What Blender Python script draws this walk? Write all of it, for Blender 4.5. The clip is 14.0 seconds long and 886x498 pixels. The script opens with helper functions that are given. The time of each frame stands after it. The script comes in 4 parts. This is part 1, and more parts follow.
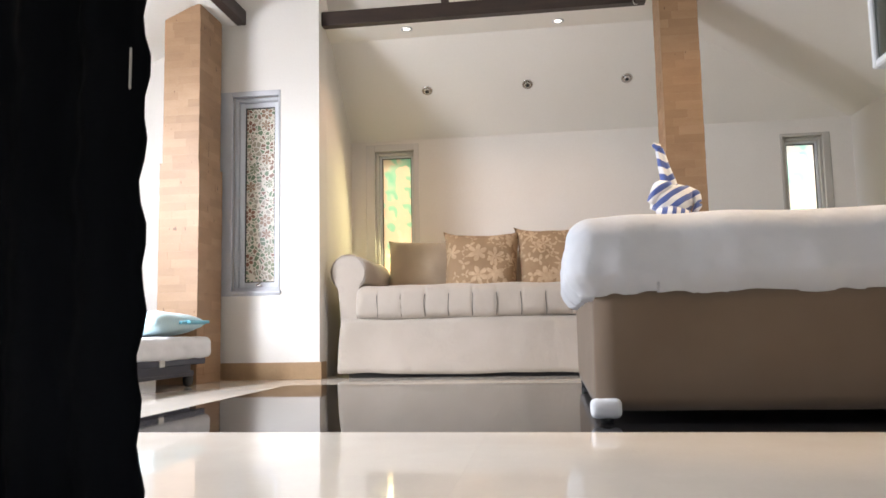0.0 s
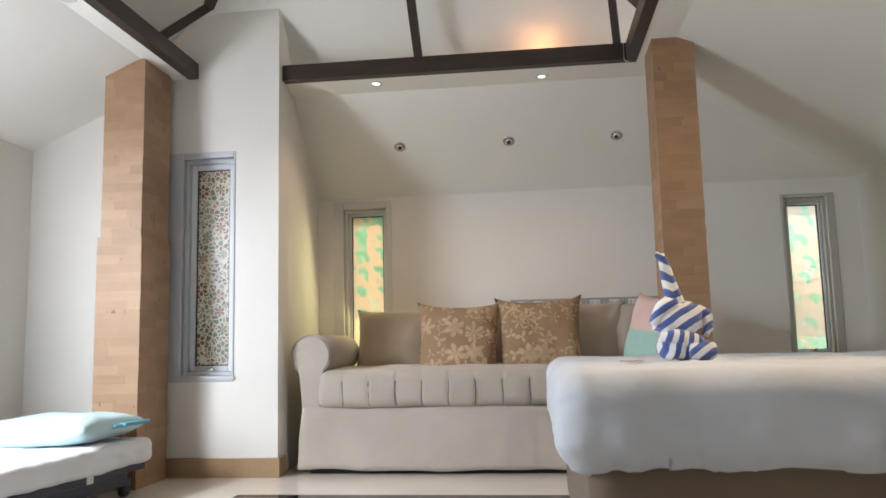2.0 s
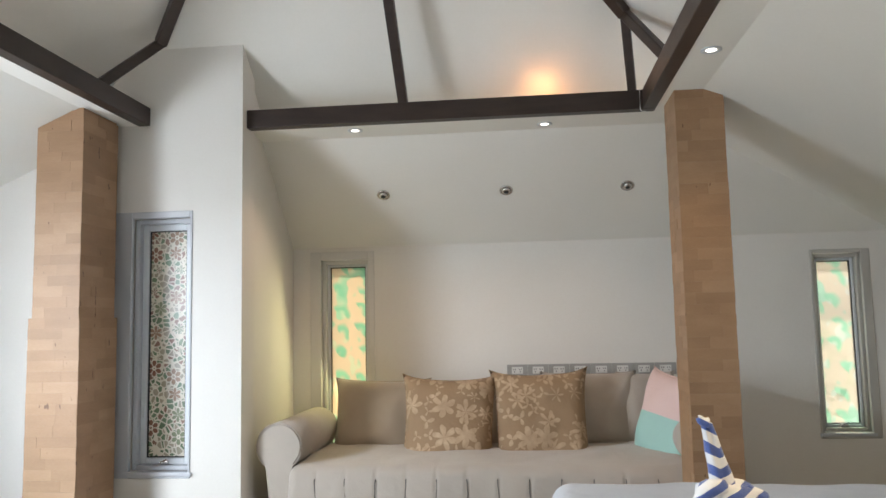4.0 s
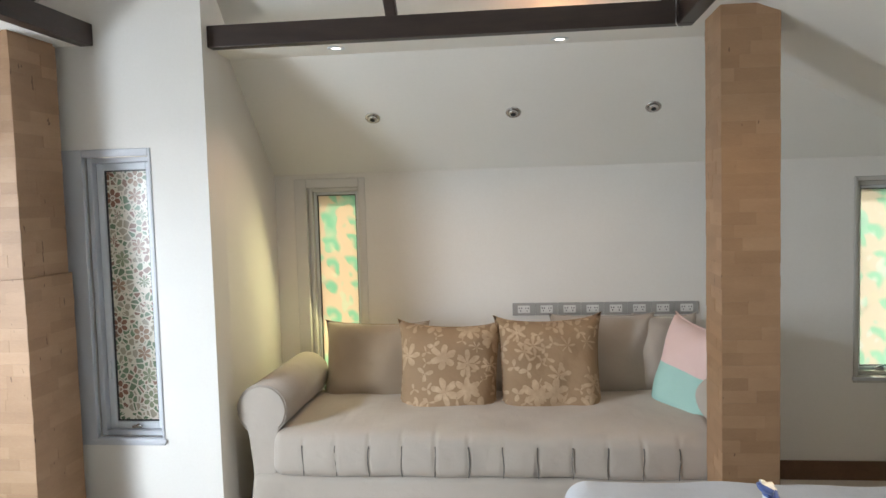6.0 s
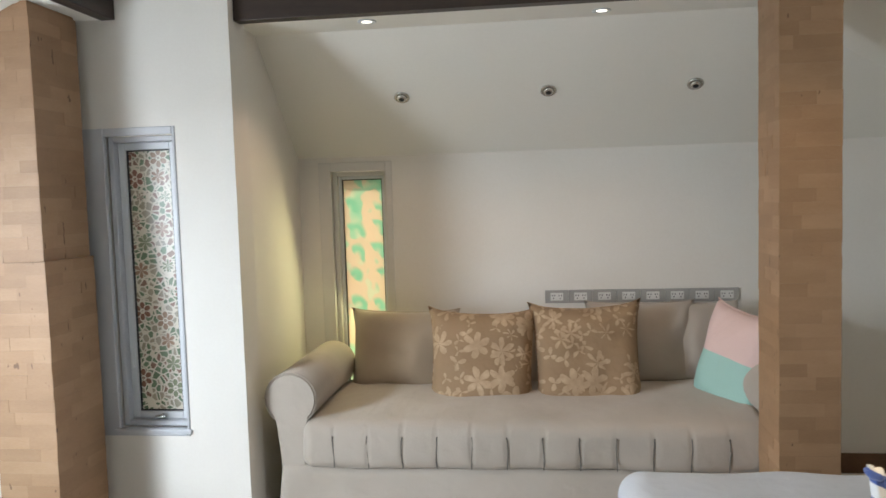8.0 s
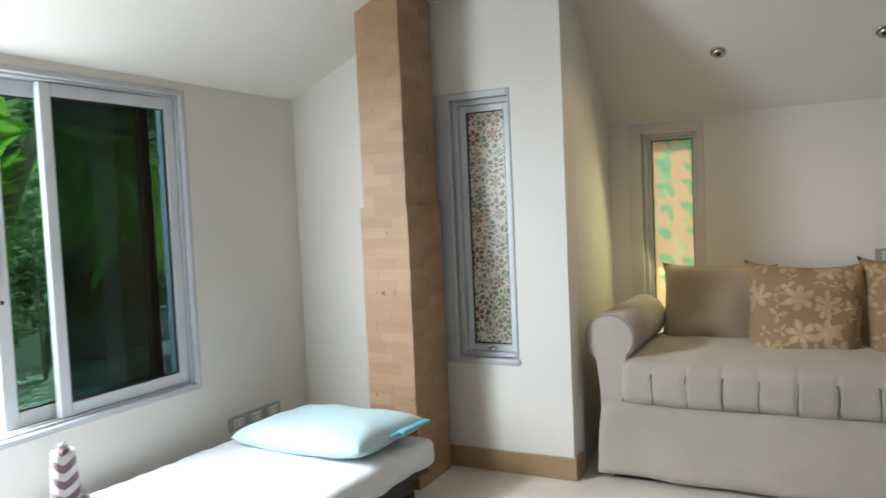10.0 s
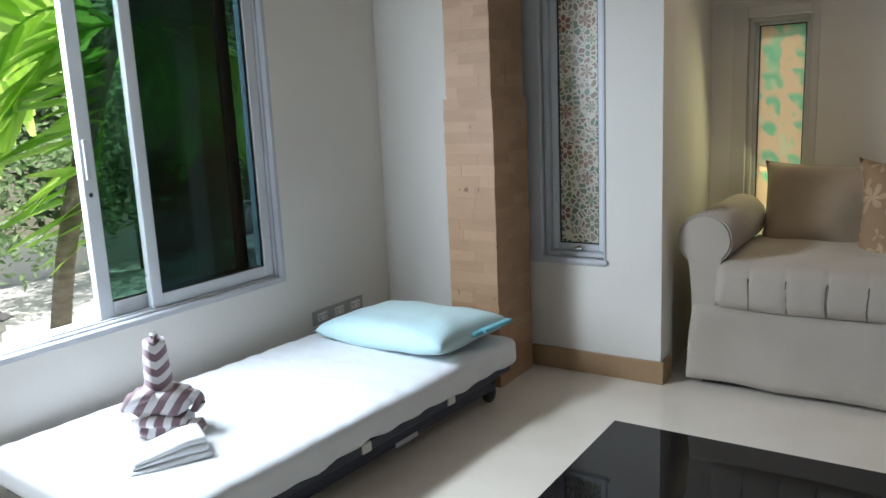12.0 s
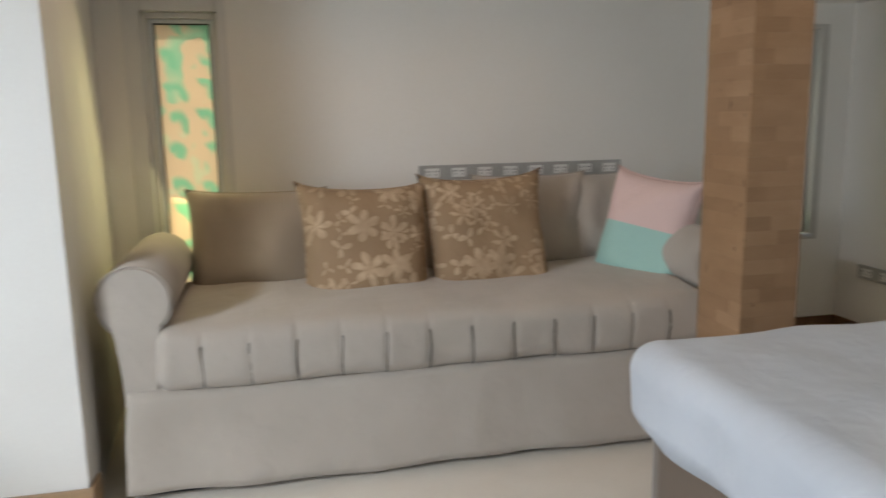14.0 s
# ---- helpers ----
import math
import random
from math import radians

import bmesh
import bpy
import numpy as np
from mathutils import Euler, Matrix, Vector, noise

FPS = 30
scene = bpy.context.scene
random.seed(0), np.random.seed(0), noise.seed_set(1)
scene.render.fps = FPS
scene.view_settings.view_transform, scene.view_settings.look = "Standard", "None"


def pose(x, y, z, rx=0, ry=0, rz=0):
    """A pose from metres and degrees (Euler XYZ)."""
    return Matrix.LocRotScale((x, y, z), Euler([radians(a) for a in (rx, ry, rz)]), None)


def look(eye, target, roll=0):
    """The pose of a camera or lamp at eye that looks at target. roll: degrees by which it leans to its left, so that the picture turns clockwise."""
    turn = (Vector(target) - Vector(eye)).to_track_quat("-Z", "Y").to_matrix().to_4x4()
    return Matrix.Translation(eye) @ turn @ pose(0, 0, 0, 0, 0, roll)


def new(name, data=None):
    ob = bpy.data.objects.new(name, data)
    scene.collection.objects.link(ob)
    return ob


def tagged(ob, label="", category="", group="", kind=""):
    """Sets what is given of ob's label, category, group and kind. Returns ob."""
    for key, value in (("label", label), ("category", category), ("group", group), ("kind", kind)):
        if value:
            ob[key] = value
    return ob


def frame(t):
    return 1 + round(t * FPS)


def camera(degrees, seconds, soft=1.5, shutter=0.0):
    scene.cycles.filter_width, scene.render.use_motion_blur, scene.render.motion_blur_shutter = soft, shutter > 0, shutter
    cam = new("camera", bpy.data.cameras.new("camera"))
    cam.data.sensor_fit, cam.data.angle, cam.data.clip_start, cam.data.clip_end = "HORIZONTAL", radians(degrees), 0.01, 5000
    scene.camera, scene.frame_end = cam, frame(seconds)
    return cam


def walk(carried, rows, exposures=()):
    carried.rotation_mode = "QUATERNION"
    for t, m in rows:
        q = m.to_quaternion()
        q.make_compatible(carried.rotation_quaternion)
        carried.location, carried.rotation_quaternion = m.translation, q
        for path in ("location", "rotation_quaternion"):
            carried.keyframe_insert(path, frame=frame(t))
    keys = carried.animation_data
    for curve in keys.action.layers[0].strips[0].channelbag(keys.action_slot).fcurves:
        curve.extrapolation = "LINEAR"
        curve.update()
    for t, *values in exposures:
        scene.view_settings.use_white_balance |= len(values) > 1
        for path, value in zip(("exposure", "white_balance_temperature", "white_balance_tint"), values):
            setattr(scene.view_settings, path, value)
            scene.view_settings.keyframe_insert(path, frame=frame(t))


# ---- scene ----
cam = camera(60.5, 14.0, soft=1.5, shutter=0.3)
PATH = [
    (0, (0.401, -0.012, 0.278), (0.124, 1.958, 0.487), -1.1),
    (0.5, (0.395, 0.111, 0.384), (0.12, 2.08, 0.597), -1.1),
    (1, (0.391, 0.173, 0.444), (0.132, 2.144, 0.666), -1.2),
    (1.5, (0.403, 0.258, 0.555), (0.16, 2.228, 0.802), -1.3),
    (2, (0.405, 0.383, 0.678), (0.175, 2.355, 0.921), -1.3),
    (2.5, (0.419, 0.519, 0.845), (0.201, 2.493, 1.084), -1.3),
    (5, (0.361, 1.095, 1.357), (0.147, 3.082, 1.414), -1.4),
    (5.5, (0.392, 1.225, 1.459), (0.165, 3.21, 1.355), -1.7),
    (6, (0.36, 1.312, 1.505), (0.132, 3.294, 1.372), -1.6),
    (6.5, (0.356, 1.367, 1.523), (0.124, 3.348, 1.384), -1.6),
    (7, (0.367, 1.434, 1.515), (0.143, 3.417, 1.375), -1.7),
    (9.3, (0.022, 1.377, 1.262), (-0.485, 3.309, 1.15), -2.3),
    (9.5, (0.046, 1.31, 1.241), (-0.584, 3.205, 1.137), -2.6),
    (10, (0.088, 1.139, 1.234), (-0.829, 2.913, 1.121), -2.5),
    (10.5, (0.123, 1.063, 1.232), (-0.913, 2.766, 1.075), -2.4),
    (11, (0.118, 1.013, 1.201), (-0.969, 2.671, 0.937), -2.6),
    (11.5, (0.11, 1.072, 1.209), (-1.001, 2.699, 0.863), -2.7),
    (12, (0.019, 1.226, 1.219), (-1.072, 2.861, 0.848), -2.6),
    (12.5, (-0.144, 1.44, 1.195), (-1.111, 3.146, 0.801), -2.2),
    (13, (-0.306, 1.704, 1.189), (-0.965, 3.548, 0.782), -1.5),
    (13.5, (-0.359, 1.972, 1.199), (-0.501, 3.926, 0.799), -0.8),
    (14, (-0.387, 2.06, 1.152), (0.052, 3.981, 0.807), -1.0),
]
EXPOSURES = [(0, 1.52, 6530, 19), (1, 1.23, 6430, 17), (2.5, 1.0, 6330, 14), (5.5, 1.18, 6120, 11), (7, 1.04, 6230, 12), (9.5, 0.9, 6250, 9), (10, 0.7, 6350, 9), (11, 0.1, 6450, 9), (11.5, 0.09, 6350, 9), (12, 0.18, 5950, 9), (12.5, 0.2, 5750, 10), (13, 0.44, 5700, 11), (13.5, 0.58, 5830, 13), (14, 0.65, 6300, 12)]
walk(cam, [(t, look(eye, target, roll)) for t, eye, target, roll in PATH], EXPOSURES)

# ---- world, sun and lamps ----
world = bpy.data.worlds.new("sky")
scene.world = world
world.use_nodes = True
wn = world.node_tree.nodes
sky = wn.new("ShaderNodeTexSky")
sky.sky_type = 'NISHITA'
sky.sun_disc = False
sky.dust_density = 5.0
sky.sun_elevation, sky.sun_rotation = radians(55), radians(-17)
wn["Background"].inputs["Strength"].default_value = 0.15
world.node_tree.links.new(sky.outputs[0], wn["Background"].inputs["Color"])


def lamp(name, kind, energy, colour, m, **more):
    data = bpy.data.lights.new(name, kind)
    data.energy, data.color = energy, colour
    if kind == 'SUN':
        data.angle = more["angle"]
    if kind == 'AREA':
        data.shape, data.size, data.size_y = 'RECTANGLE', more["size"], more["size_y"]
    if kind == 'SPOT':
        data.spot_size, data.spot_blend, data.shadow_soft_size = more["cone"], 0.6, 0.03
    if kind == 'POINT':
        data.shadow_soft_size = more["soft"]
    ob = new(name, data)
    ob.matrix_world = m
    return ob


lamp("sun", 'SUN', 5.0, (1.0, 0.95, 0.86), look((-2.5, 8, 12), (0, 0, 0)), angle=radians(0.5))
# daylight in the open entrance and in the open half of the side window
lamp("entrance_daylight", 'AREA', 3.0, (0.86, 0.94, 1.0), look((0.4, -1.36, 0.35), (0.4, 2, 1.7)), size=1.7, size_y=1.9)
lamp("window_daylight", 'AREA', 22, (0.86, 0.94, 1.0), look((-2.53, 2.10, 1.13), (-1.2, 2.9, 0.55)), size=0.56, size_y=1.15)
lamp("window_skylight", 'AREA', 78, (0.87, 0.95, 1.0), look((-2.66, 2.2, 1.80), (-1.0, 2.9, 0.6)), size=0.95, size_y=0.16)
# daylight that the printed film of the narrow window lets into the niche
lamp("film_daylight", 'AREA', 1.3, (1.0, 0.90, 0.42), look((-0.70, 5.335, 0.98), (-0.85, 4.4, 0.45)), size=0.20, size_y=1.1)

# ---- materials ----


def material(name):
    mat = bpy.data.materials.new(name)
    mat.use_nodes = True
    return mat, mat.node_tree, mat.node_tree.nodes["Principled BSDF"]


def coords(tree, scale=(1, 1, 1), kind="Object", turn=(0, 0, 0)):
    tc = tree.nodes.new("ShaderNodeTexCoord")
    mp = tree.nodes.new("ShaderNodeMapping")
    mp.inputs["Scale"].default_value = scale
    mp.inputs["Rotation"].default_value = turn
    tree.links.new(tc.outputs[kind], mp.inputs["Vector"])
    return mp.outputs[0]


def place(tree, scale=(1, 1, 1)):
    geo = tree.nodes.new("ShaderNodeNewGeometry")
    mp = tree.nodes.new("ShaderNodeMapping")
    mp.inputs["Scale"].default_value = scale
    tree.links.new(geo.outputs["Position"], mp.inputs["Vector"])
    return mp.outputs[0]


def noise_tex(tree, vec, scale, detail=4, rough=0.55):
    n = tree.nodes.new("ShaderNodeTexNoise")
    n.inputs["Scale"].default_value, n.inputs["Detail"].default_value, n.inputs["Roughness"].default_value = scale, detail, rough
    tree.links.new(vec, n.inputs["Vector"])
    return n.outputs["Fac"]


def ramp(tree, fac, stops, constant=False):
    r = tree.nodes.new("ShaderNodeValToRGB")
    if constant:
        r.color_ramp.interpolation = 'CONSTANT'
    while len(r.color_ramp.elements) < len(stops):
        r.color_ramp.elements.new(0.5)
    for e, (p, c) in zip(r.color_ramp.elements, stops):
        e.position, e.color = p, (*c, 1) if len(c) == 3 else c
    tree.links.new(fac, r.inputs[0])
    return r.outputs[0]


def mix(tree, fac, a, b, blend='MIX'):
    m = tree.nodes.new("ShaderNodeMix")
    m.data_type, m.blend_type = 'RGBA', blend
    for sock, v in ((m.inputs[0], fac), (m.inputs[6], a), (m.inputs[7], b)):
        if isinstance(v, (int, float)):
            sock.default_value = v
        elif isinstance(v, tuple):
            sock.default_value = (*v, 1)
        else:
            tree.links.new(v, sock)
    return m.outputs[2]


def maths(tree, op, a, b=0.0):
    m = tree.nodes.new("ShaderNodeMath")
    m.operation = op
    for sock, v in zip(m.inputs, (a, b)):
        if isinstance(v, (int, float)):
            sock.default_value = v
        else:
            tree.links.new(v, sock)
    return m.outputs[0]


def bump(tree, bsdf, height, strength, distance=0.01):
    b = tree.nodes.new("ShaderNodeBump")
    b.inputs["Strength"].default_value, b.inputs["Distance"].default_value = strength, distance
    tree.links.new(height, b.inputs["Height"])
    tree.links.new(b.outputs[0], bsdf.inputs["Normal"])


def varied(name, low, high, scale, rough=0.6, grain=120, relief=0.1, metal=0.0, depth=0.004, stretch=(1, 1, 1)):
    """A surface between two colours in broad patches with a fine grain and relief."""
    mat, tree, bsdf = material(name)
    vec = coords(tree, stretch)
    broad = noise_tex(tree, vec, scale, 3)
    fine = noise_tex(tree, vec, grain, 4)
    fac = maths(tree, 'ADD', maths(tree, 'MULTIPLY', broad, 0.7), maths(tree, 'MULTIPLY', fine, 0.3))
    tree.links.new(ramp(tree, fac, [(0.3, low), (0.7, high)]), bsdf.inputs["Base Color"])
    bsdf.inputs["Roughness"].default_value, bsdf.inputs["Metallic"].default_value = rough, metal
    bump(tree, bsdf, fine, relief, depth)
    return mat


WALL = varied("cream_wall_paint", (0.735, 0.70, 0.645), (0.79, 0.765, 0.72), 1.2, 0.7, 90, 0.12)
CEIL = varied("white_ceiling_paint", (0.77, 0.75, 0.69), (0.82, 0.80, 0.75), 1.0, 0.8, 70, 0.1)
DARKWOOD = varied("dark_stained_timber", (0.022, 0.013, 0.010), (0.045, 0.027, 0.020), 5, 0.45, 60, 0.2, stretch=(1, 1, 6))
SKIRT = varied("tan_tile_skirting", (0.30, 0.19, 0.10), (0.42, 0.28, 0.16), 4, 0.35, 50, 0.1)
SKIRTDARK = varied("brown_timber_skirting", (0.10, 0.05, 0.025), (0.17, 0.09, 0.045), 6, 0.4, 60, 0.1)
ALU = varied("grey_painted_aluminium", (0.47, 0.48, 0.51), (0.55, 0.56, 0.59), 3, 0.42, 200, 0.03)
TRIMPALE = varied("cream_painted_trim", (0.62, 0.60, 0.57), (0.69, 0.67, 0.64), 3, 0.5, 200, 0.03)
# grey trim whose warm tint is lamplight put into the colour
TRIMGREY = varied("lamplit_grey_trim", (0.45, 0.43, 0.39), (0.52, 0.50, 0.46), 3, 0.45, 200, 0.03)
ALUWHITE = varied("pale_aluminium", (0.60, 0.62, 0.65), (0.68, 0.70, 0.72), 3, 0.38, 200, 0.03)
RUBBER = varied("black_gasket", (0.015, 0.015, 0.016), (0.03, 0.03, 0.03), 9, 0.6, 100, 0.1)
DARKGLASS = varied("dark_green_glass", (0.008, 0.014, 0.010), (0.014, 0.022, 0.016), 4, 0.25, 60, 0.02)
CHROME = varied("brushed_steel", (0.55, 0.55, 0.54), (0.68, 0.67, 0.65), 8, 0.25, 300, 0.02, metal=1.0)
NAVY = varied("navy_powder_coated_steel", (0.012, 0.016, 0.035), (0.028, 0.035, 0.062), 6, 0.4, 150, 0.05)
PLASTIC = varied("grey_plastic_plate", (0.33, 0.32, 0.30), (0.40, 0.39, 0.37), 20, 0.4, 200, 0.02)
PLASTICWHITE = varied("white_plastic", (0.68, 0.67, 0.64), (0.76, 0.75, 0.72), 20, 0.35, 200, 0.02)
HOLE = varied("socket_hole", (0.01, 0.01, 0.01), (0.02, 0.02, 0.02), 20, 0.7, 200, 0.02)
PATHSTONE = varied("pale_paving", (0.62, 0.60, 0.56), (0.76, 0.74, 0.70), 2, 0.8, 40, 0.3)
GARDENWALL = varied("white_garden_wall", (0.62, 0.61, 0.58), (0.78, 0.77, 0.74), 1.5, 0.8, 40, 0.3)
SOIL = varied("garden_ground", (0.07, 0.08, 0.03), (0.22, 0.19, 0.12), 0.8, 0.95, 14, 0.5)
BARK = varied("palm_bark", (0.10, 0.08, 0.06), (0.24, 0.20, 0.15), 6, 0.9, 30, 0.6, stretch=(1, 1, 5))
LANTERNROOF = varied("dark_lantern_roof", (0.03, 0.03, 0.03), (0.07, 0.06, 0.06), 5, 0.7, 60, 0.3)
STONEGREY = varied("pale_lantern_stone", (0.42, 0.41, 0.38), (0.58, 0.56, 0.52), 6, 0.85, 60, 0.4)


def cloth(name, low, high, weave=900, relief=0.25, rough=0.9, wrinkle=0.35):
    mat, tree, bsdf = material(name)
    vec = coords(tree)
    broad = noise_tex(tree, vec, 2.5, 4)
    fine = noise_tex(tree, vec, weave, 2)
    folds = noise_tex(tree, vec, 9, 3, 0.5)
    fac = maths(tree, 'ADD', maths(tree, 'MULTIPLY', broad, 0.75), maths(tree, 'MULTIPLY', fine, 0.25))
    tree.links.new(ramp(tree, fac, [(0.3, low), (0.7, high)]), bsdf.inputs["Base Color"])
    bsdf.inputs["Roughness"].default_value = rough
    bsdf.inputs["Sheen Weight"].default_value = 0.25
    h = maths(tree, 'ADD', maths(tree, 'MULTIPLY', folds, wrinkle), maths(tree, 'MULTIPLY', fine, relief * 0.2))
    bump(tree, bsdf, h, 0.5, 0.02)
    return mat


SOFA = cloth("beige_sofa_canvas", (0.40, 0.347, 0.29), (0.49, 0.432, 0.37), wrinkle=1.1)
SOFAPLAIN = cloth("taupe_cushion_cloth", (0.34, 0.265, 0.19), (0.42, 0.34, 0.25), wrinkle=0.8)
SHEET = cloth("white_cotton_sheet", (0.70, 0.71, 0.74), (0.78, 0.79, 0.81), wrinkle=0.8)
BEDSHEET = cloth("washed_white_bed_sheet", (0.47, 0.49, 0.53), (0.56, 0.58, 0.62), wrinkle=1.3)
BEDBASE = cloth("tan_bed_base_cloth", (0.125, 0.085, 0.055), (0.165, 0.117, 0.08), wrinkle=0.1)
AQUA = cloth("pale_aqua_pillowcase", (0.47, 0.66, 0.70), (0.56, 0.74, 0.77), wrinkle=0.6)
AQUADEEP = cloth("turquoise_pillow_hem", (0.10, 0.38, 0.50), (0.16, 0.47, 0.58))
BLACKCLOTH = cloth("black_curtain_cloth", (0.006, 0.0065, 0.008), (0.010, 0.011, 0.013))
BLACKCLOTH.node_tree.nodes["Principled BSDF"].inputs["Sheen Weight"].default_value = 0
BLACKCLOTH.node_tree.nodes["Principled BSDF"].inputs["Specular IOR Level"].default_value = 0.1
WHITETOWEL = cloth("white_terry", (0.74, 0.75, 0.77), (0.83, 0.84, 0.85), weave=500, relief=0.8)


def floral():
    """Tan cloth printed with pale pointed blossoms and leaves, shifted from one cushion to the next."""
    mat, tree, bsdf = material("tan_floral_print")
    info = tree.nodes.new("ShaderNodeObjectInfo")
    shift = tree.nodes.new("ShaderNodeCombineXYZ")
    tree.links.new(maths(tree, 'MULTIPLY', info.outputs["Random"], 3.0), shift.inputs[0])
    tree.links.new(maths(tree, 'MULTIPLY', info.outputs["Random"], 5.0), shift.inputs[2])
    vec = mix(tree, 1.0, coords(tree, (1, 0, 1)), shift.outputs[0], 'ADD')
    warp = tree.nodes.new("ShaderNodeTexNoise")
    warp.inputs["Scale"].default_value, warp.inputs["Detail"].default_value = 14, 2
    tree.links.new(vec, warp.inputs["Vector"])
    moved = mix(tree, 0.03, vec, warp.outputs["Color"], 'ADD')

    def stars(scale, count, inner, outer, power, randomness, turn):
        v = tree.nodes.new("ShaderNodeTexVoronoi")
        v.inputs["Scale"].default_value, v.inputs["Randomness"].default_value = scale, randomness
        tree.links.new(moved, v.inputs["Vector"])
        sub = tree.nodes.new("ShaderNodeVectorMath")
        sub.operation = 'SUBTRACT'
        tree.links.new(moved, sub.inputs[0])
        tree.links.new(v.outputs["Position"], sub.inputs[1])
        sep = tree.nodes.new("ShaderNodeSeparateXYZ")
        tree.links.new(sub.outputs[0], sep.inputs[0])
        rnd = tree.nodes.new("ShaderNodeSeparateColor")
        tree.links.new(v.outputs["Color"], rnd.inputs[0])
        angle = maths(tree, 'ADD', maths(tree, 'ARCTAN2', sep.outputs["Z"], sep.outputs["X"]), maths(tree, 'MULTIPLY', rnd.outputs[0], turn))
        petals = maths(tree, 'POWER', maths(tree, 'ABSOLUTE', maths(tree, 'SINE', maths(tree, 'MULTIPLY', angle, count / 2))), power)
        size = maths(tree, 'ADD', 0.75, maths(tree, 'MULTIPLY', rnd.outputs[1], 0.4))
        edge = maths(tree, 'MULTIPLY', maths(tree, 'ADD', inner, maths(tree, 'MULTIPLY', petals, outer)), size)
        return maths(tree, 'LESS_THAN', v.outputs["Distance"], edge)
    mask = maths(tree, 'MAXIMUM', stars(7.2, 6, 0.20, 0.36, 0.9, 0.8, 6.0), stars(12.5, 3, 0.0, 0.52, 2.0, 0.95, 6.0))
    ground = ramp(tree, noise_tex(tree, vec, 3, 3), [(0.3, (0.27, 0.175, 0.098)), (0.7, (0.34, 0.23, 0.135))])
    print_ = ramp(tree, noise_tex(tree, vec, 30, 3), [(0.3, (0.42, 0.295, 0.185)), (0.7, (0.56, 0.42, 0.28))])
    worn = ramp(tree, noise_tex(tree, vec, 6, 3), [(0.3, (0.55,) * 3), (0.6, (1, 1, 1))])
    tree.links.new(mix(tree, maths(tree, 'MULTIPLY', mask, worn), ground, print_), bsdf.inputs["Base Color"])
    bsdf.inputs["Roughness"].default_value = 0.85
    bump(tree, bsdf, noise_tex(tree, coords(tree), 9, 3), 0.6, 0.025)
    return mat


FLORAL = floral()


def striped(name, a, b, count, turn=(0, 0, 0), split=0.5, chevron=0.0, axis="X", centre=0.04):
    """Towel cloth in two colours, in stripes along the object's height."""
    mat, tree, bsdf = material(name)
    vec = coords(tree, (1, 1, 1), "Object", turn)
    sep = tree.nodes.new("ShaderNodeSeparateXYZ")
    tree.links.new(vec, sep.inputs[0])
    lift = maths(tree, 'MULTIPLY', maths(tree, 'ABSOLUTE', maths(tree, 'ADD', sep.outputs[axis], centre)), chevron)
    wobble = maths(tree, 'MULTIPLY', noise_tex(tree, vec, 9, 2), 0.02)
    wave = maths(tree, 'FRACT', maths(tree, 'MULTIPLY', maths(tree, 'ADD', maths(tree, 'ADD', sep.outputs["Z"], lift), wobble), count))
    tree.links.new(mix(tree, maths(tree, 'GREATER_THAN', wave, split), a, b), bsdf.inputs["Base Color"])
    bsdf.inputs["Roughness"].default_value = 0.95
    bsdf.inputs["Sheen Weight"].default_value = 0.4
    bump(tree, bsdf, noise_tex(tree, vec, 350, 3), 0.6, 0.006)
    return mat


def banded(name, lower, upper, level):
    """A pillowcase in two colours, the lower and the upper part."""
    mat, tree, bsdf = material(name)
    vec = coords(tree)
    sep = tree.nodes.new("ShaderNodeSeparateXYZ")
    tree.links.new(vec, sep.inputs[0])
    tree.links.new(mix(tree, maths(tree, 'GREATER_THAN', sep.outputs["Z"], level), lower, upper), bsdf.inputs["Base Color"])
    bsdf.inputs["Roughness"].default_value = 0.85
    bump(tree, bsdf, noise_tex(tree, vec, 12, 3), 0.4, 0.02)
    return mat


BLUE, PLUM = (0.075, 0.125, 0.37), (0.24, 0.15, 0.17)
BLUESTRIPE = striped("blue_white_towel", BLUE, (0.80, 0.81, 0.83), 20, chevron=-0.5, centre=0.020)
BLUESTRIPESIDE = striped("blue_white_towel_slanted", BLUE, (0.80, 0.81, 0.83), 27, (0.3, 0.55, 0))
BLUESTRIPEUP = striped("blue_white_towel_upright", BLUE, (0.80, 0.81, 0.83), 31, (0.2, 1.35, 0))
PLUMSTRIPE = striped("plum_white_towel", PLUM, (0.80, 0.76, 0.76), 20, chevron=-0.7, centre=0.004)
PLUMSTRIPESIDE = striped("plum_white_towel_slanted", PLUM, (0.80, 0.76, 0.76), 22, (0.5, 0.9, 0))
PLUMSTRIPEUP = striped("plum_white_towel_upright", PLUM, (0.80, 0.76, 0.76), 22, (0.9, 1.2, 0))
PINKGREEN = banded("pink_and_mint_pillowcase", (0.38, 0.60, 0.54), (0.74, 0.55, 0.51), 0.01)


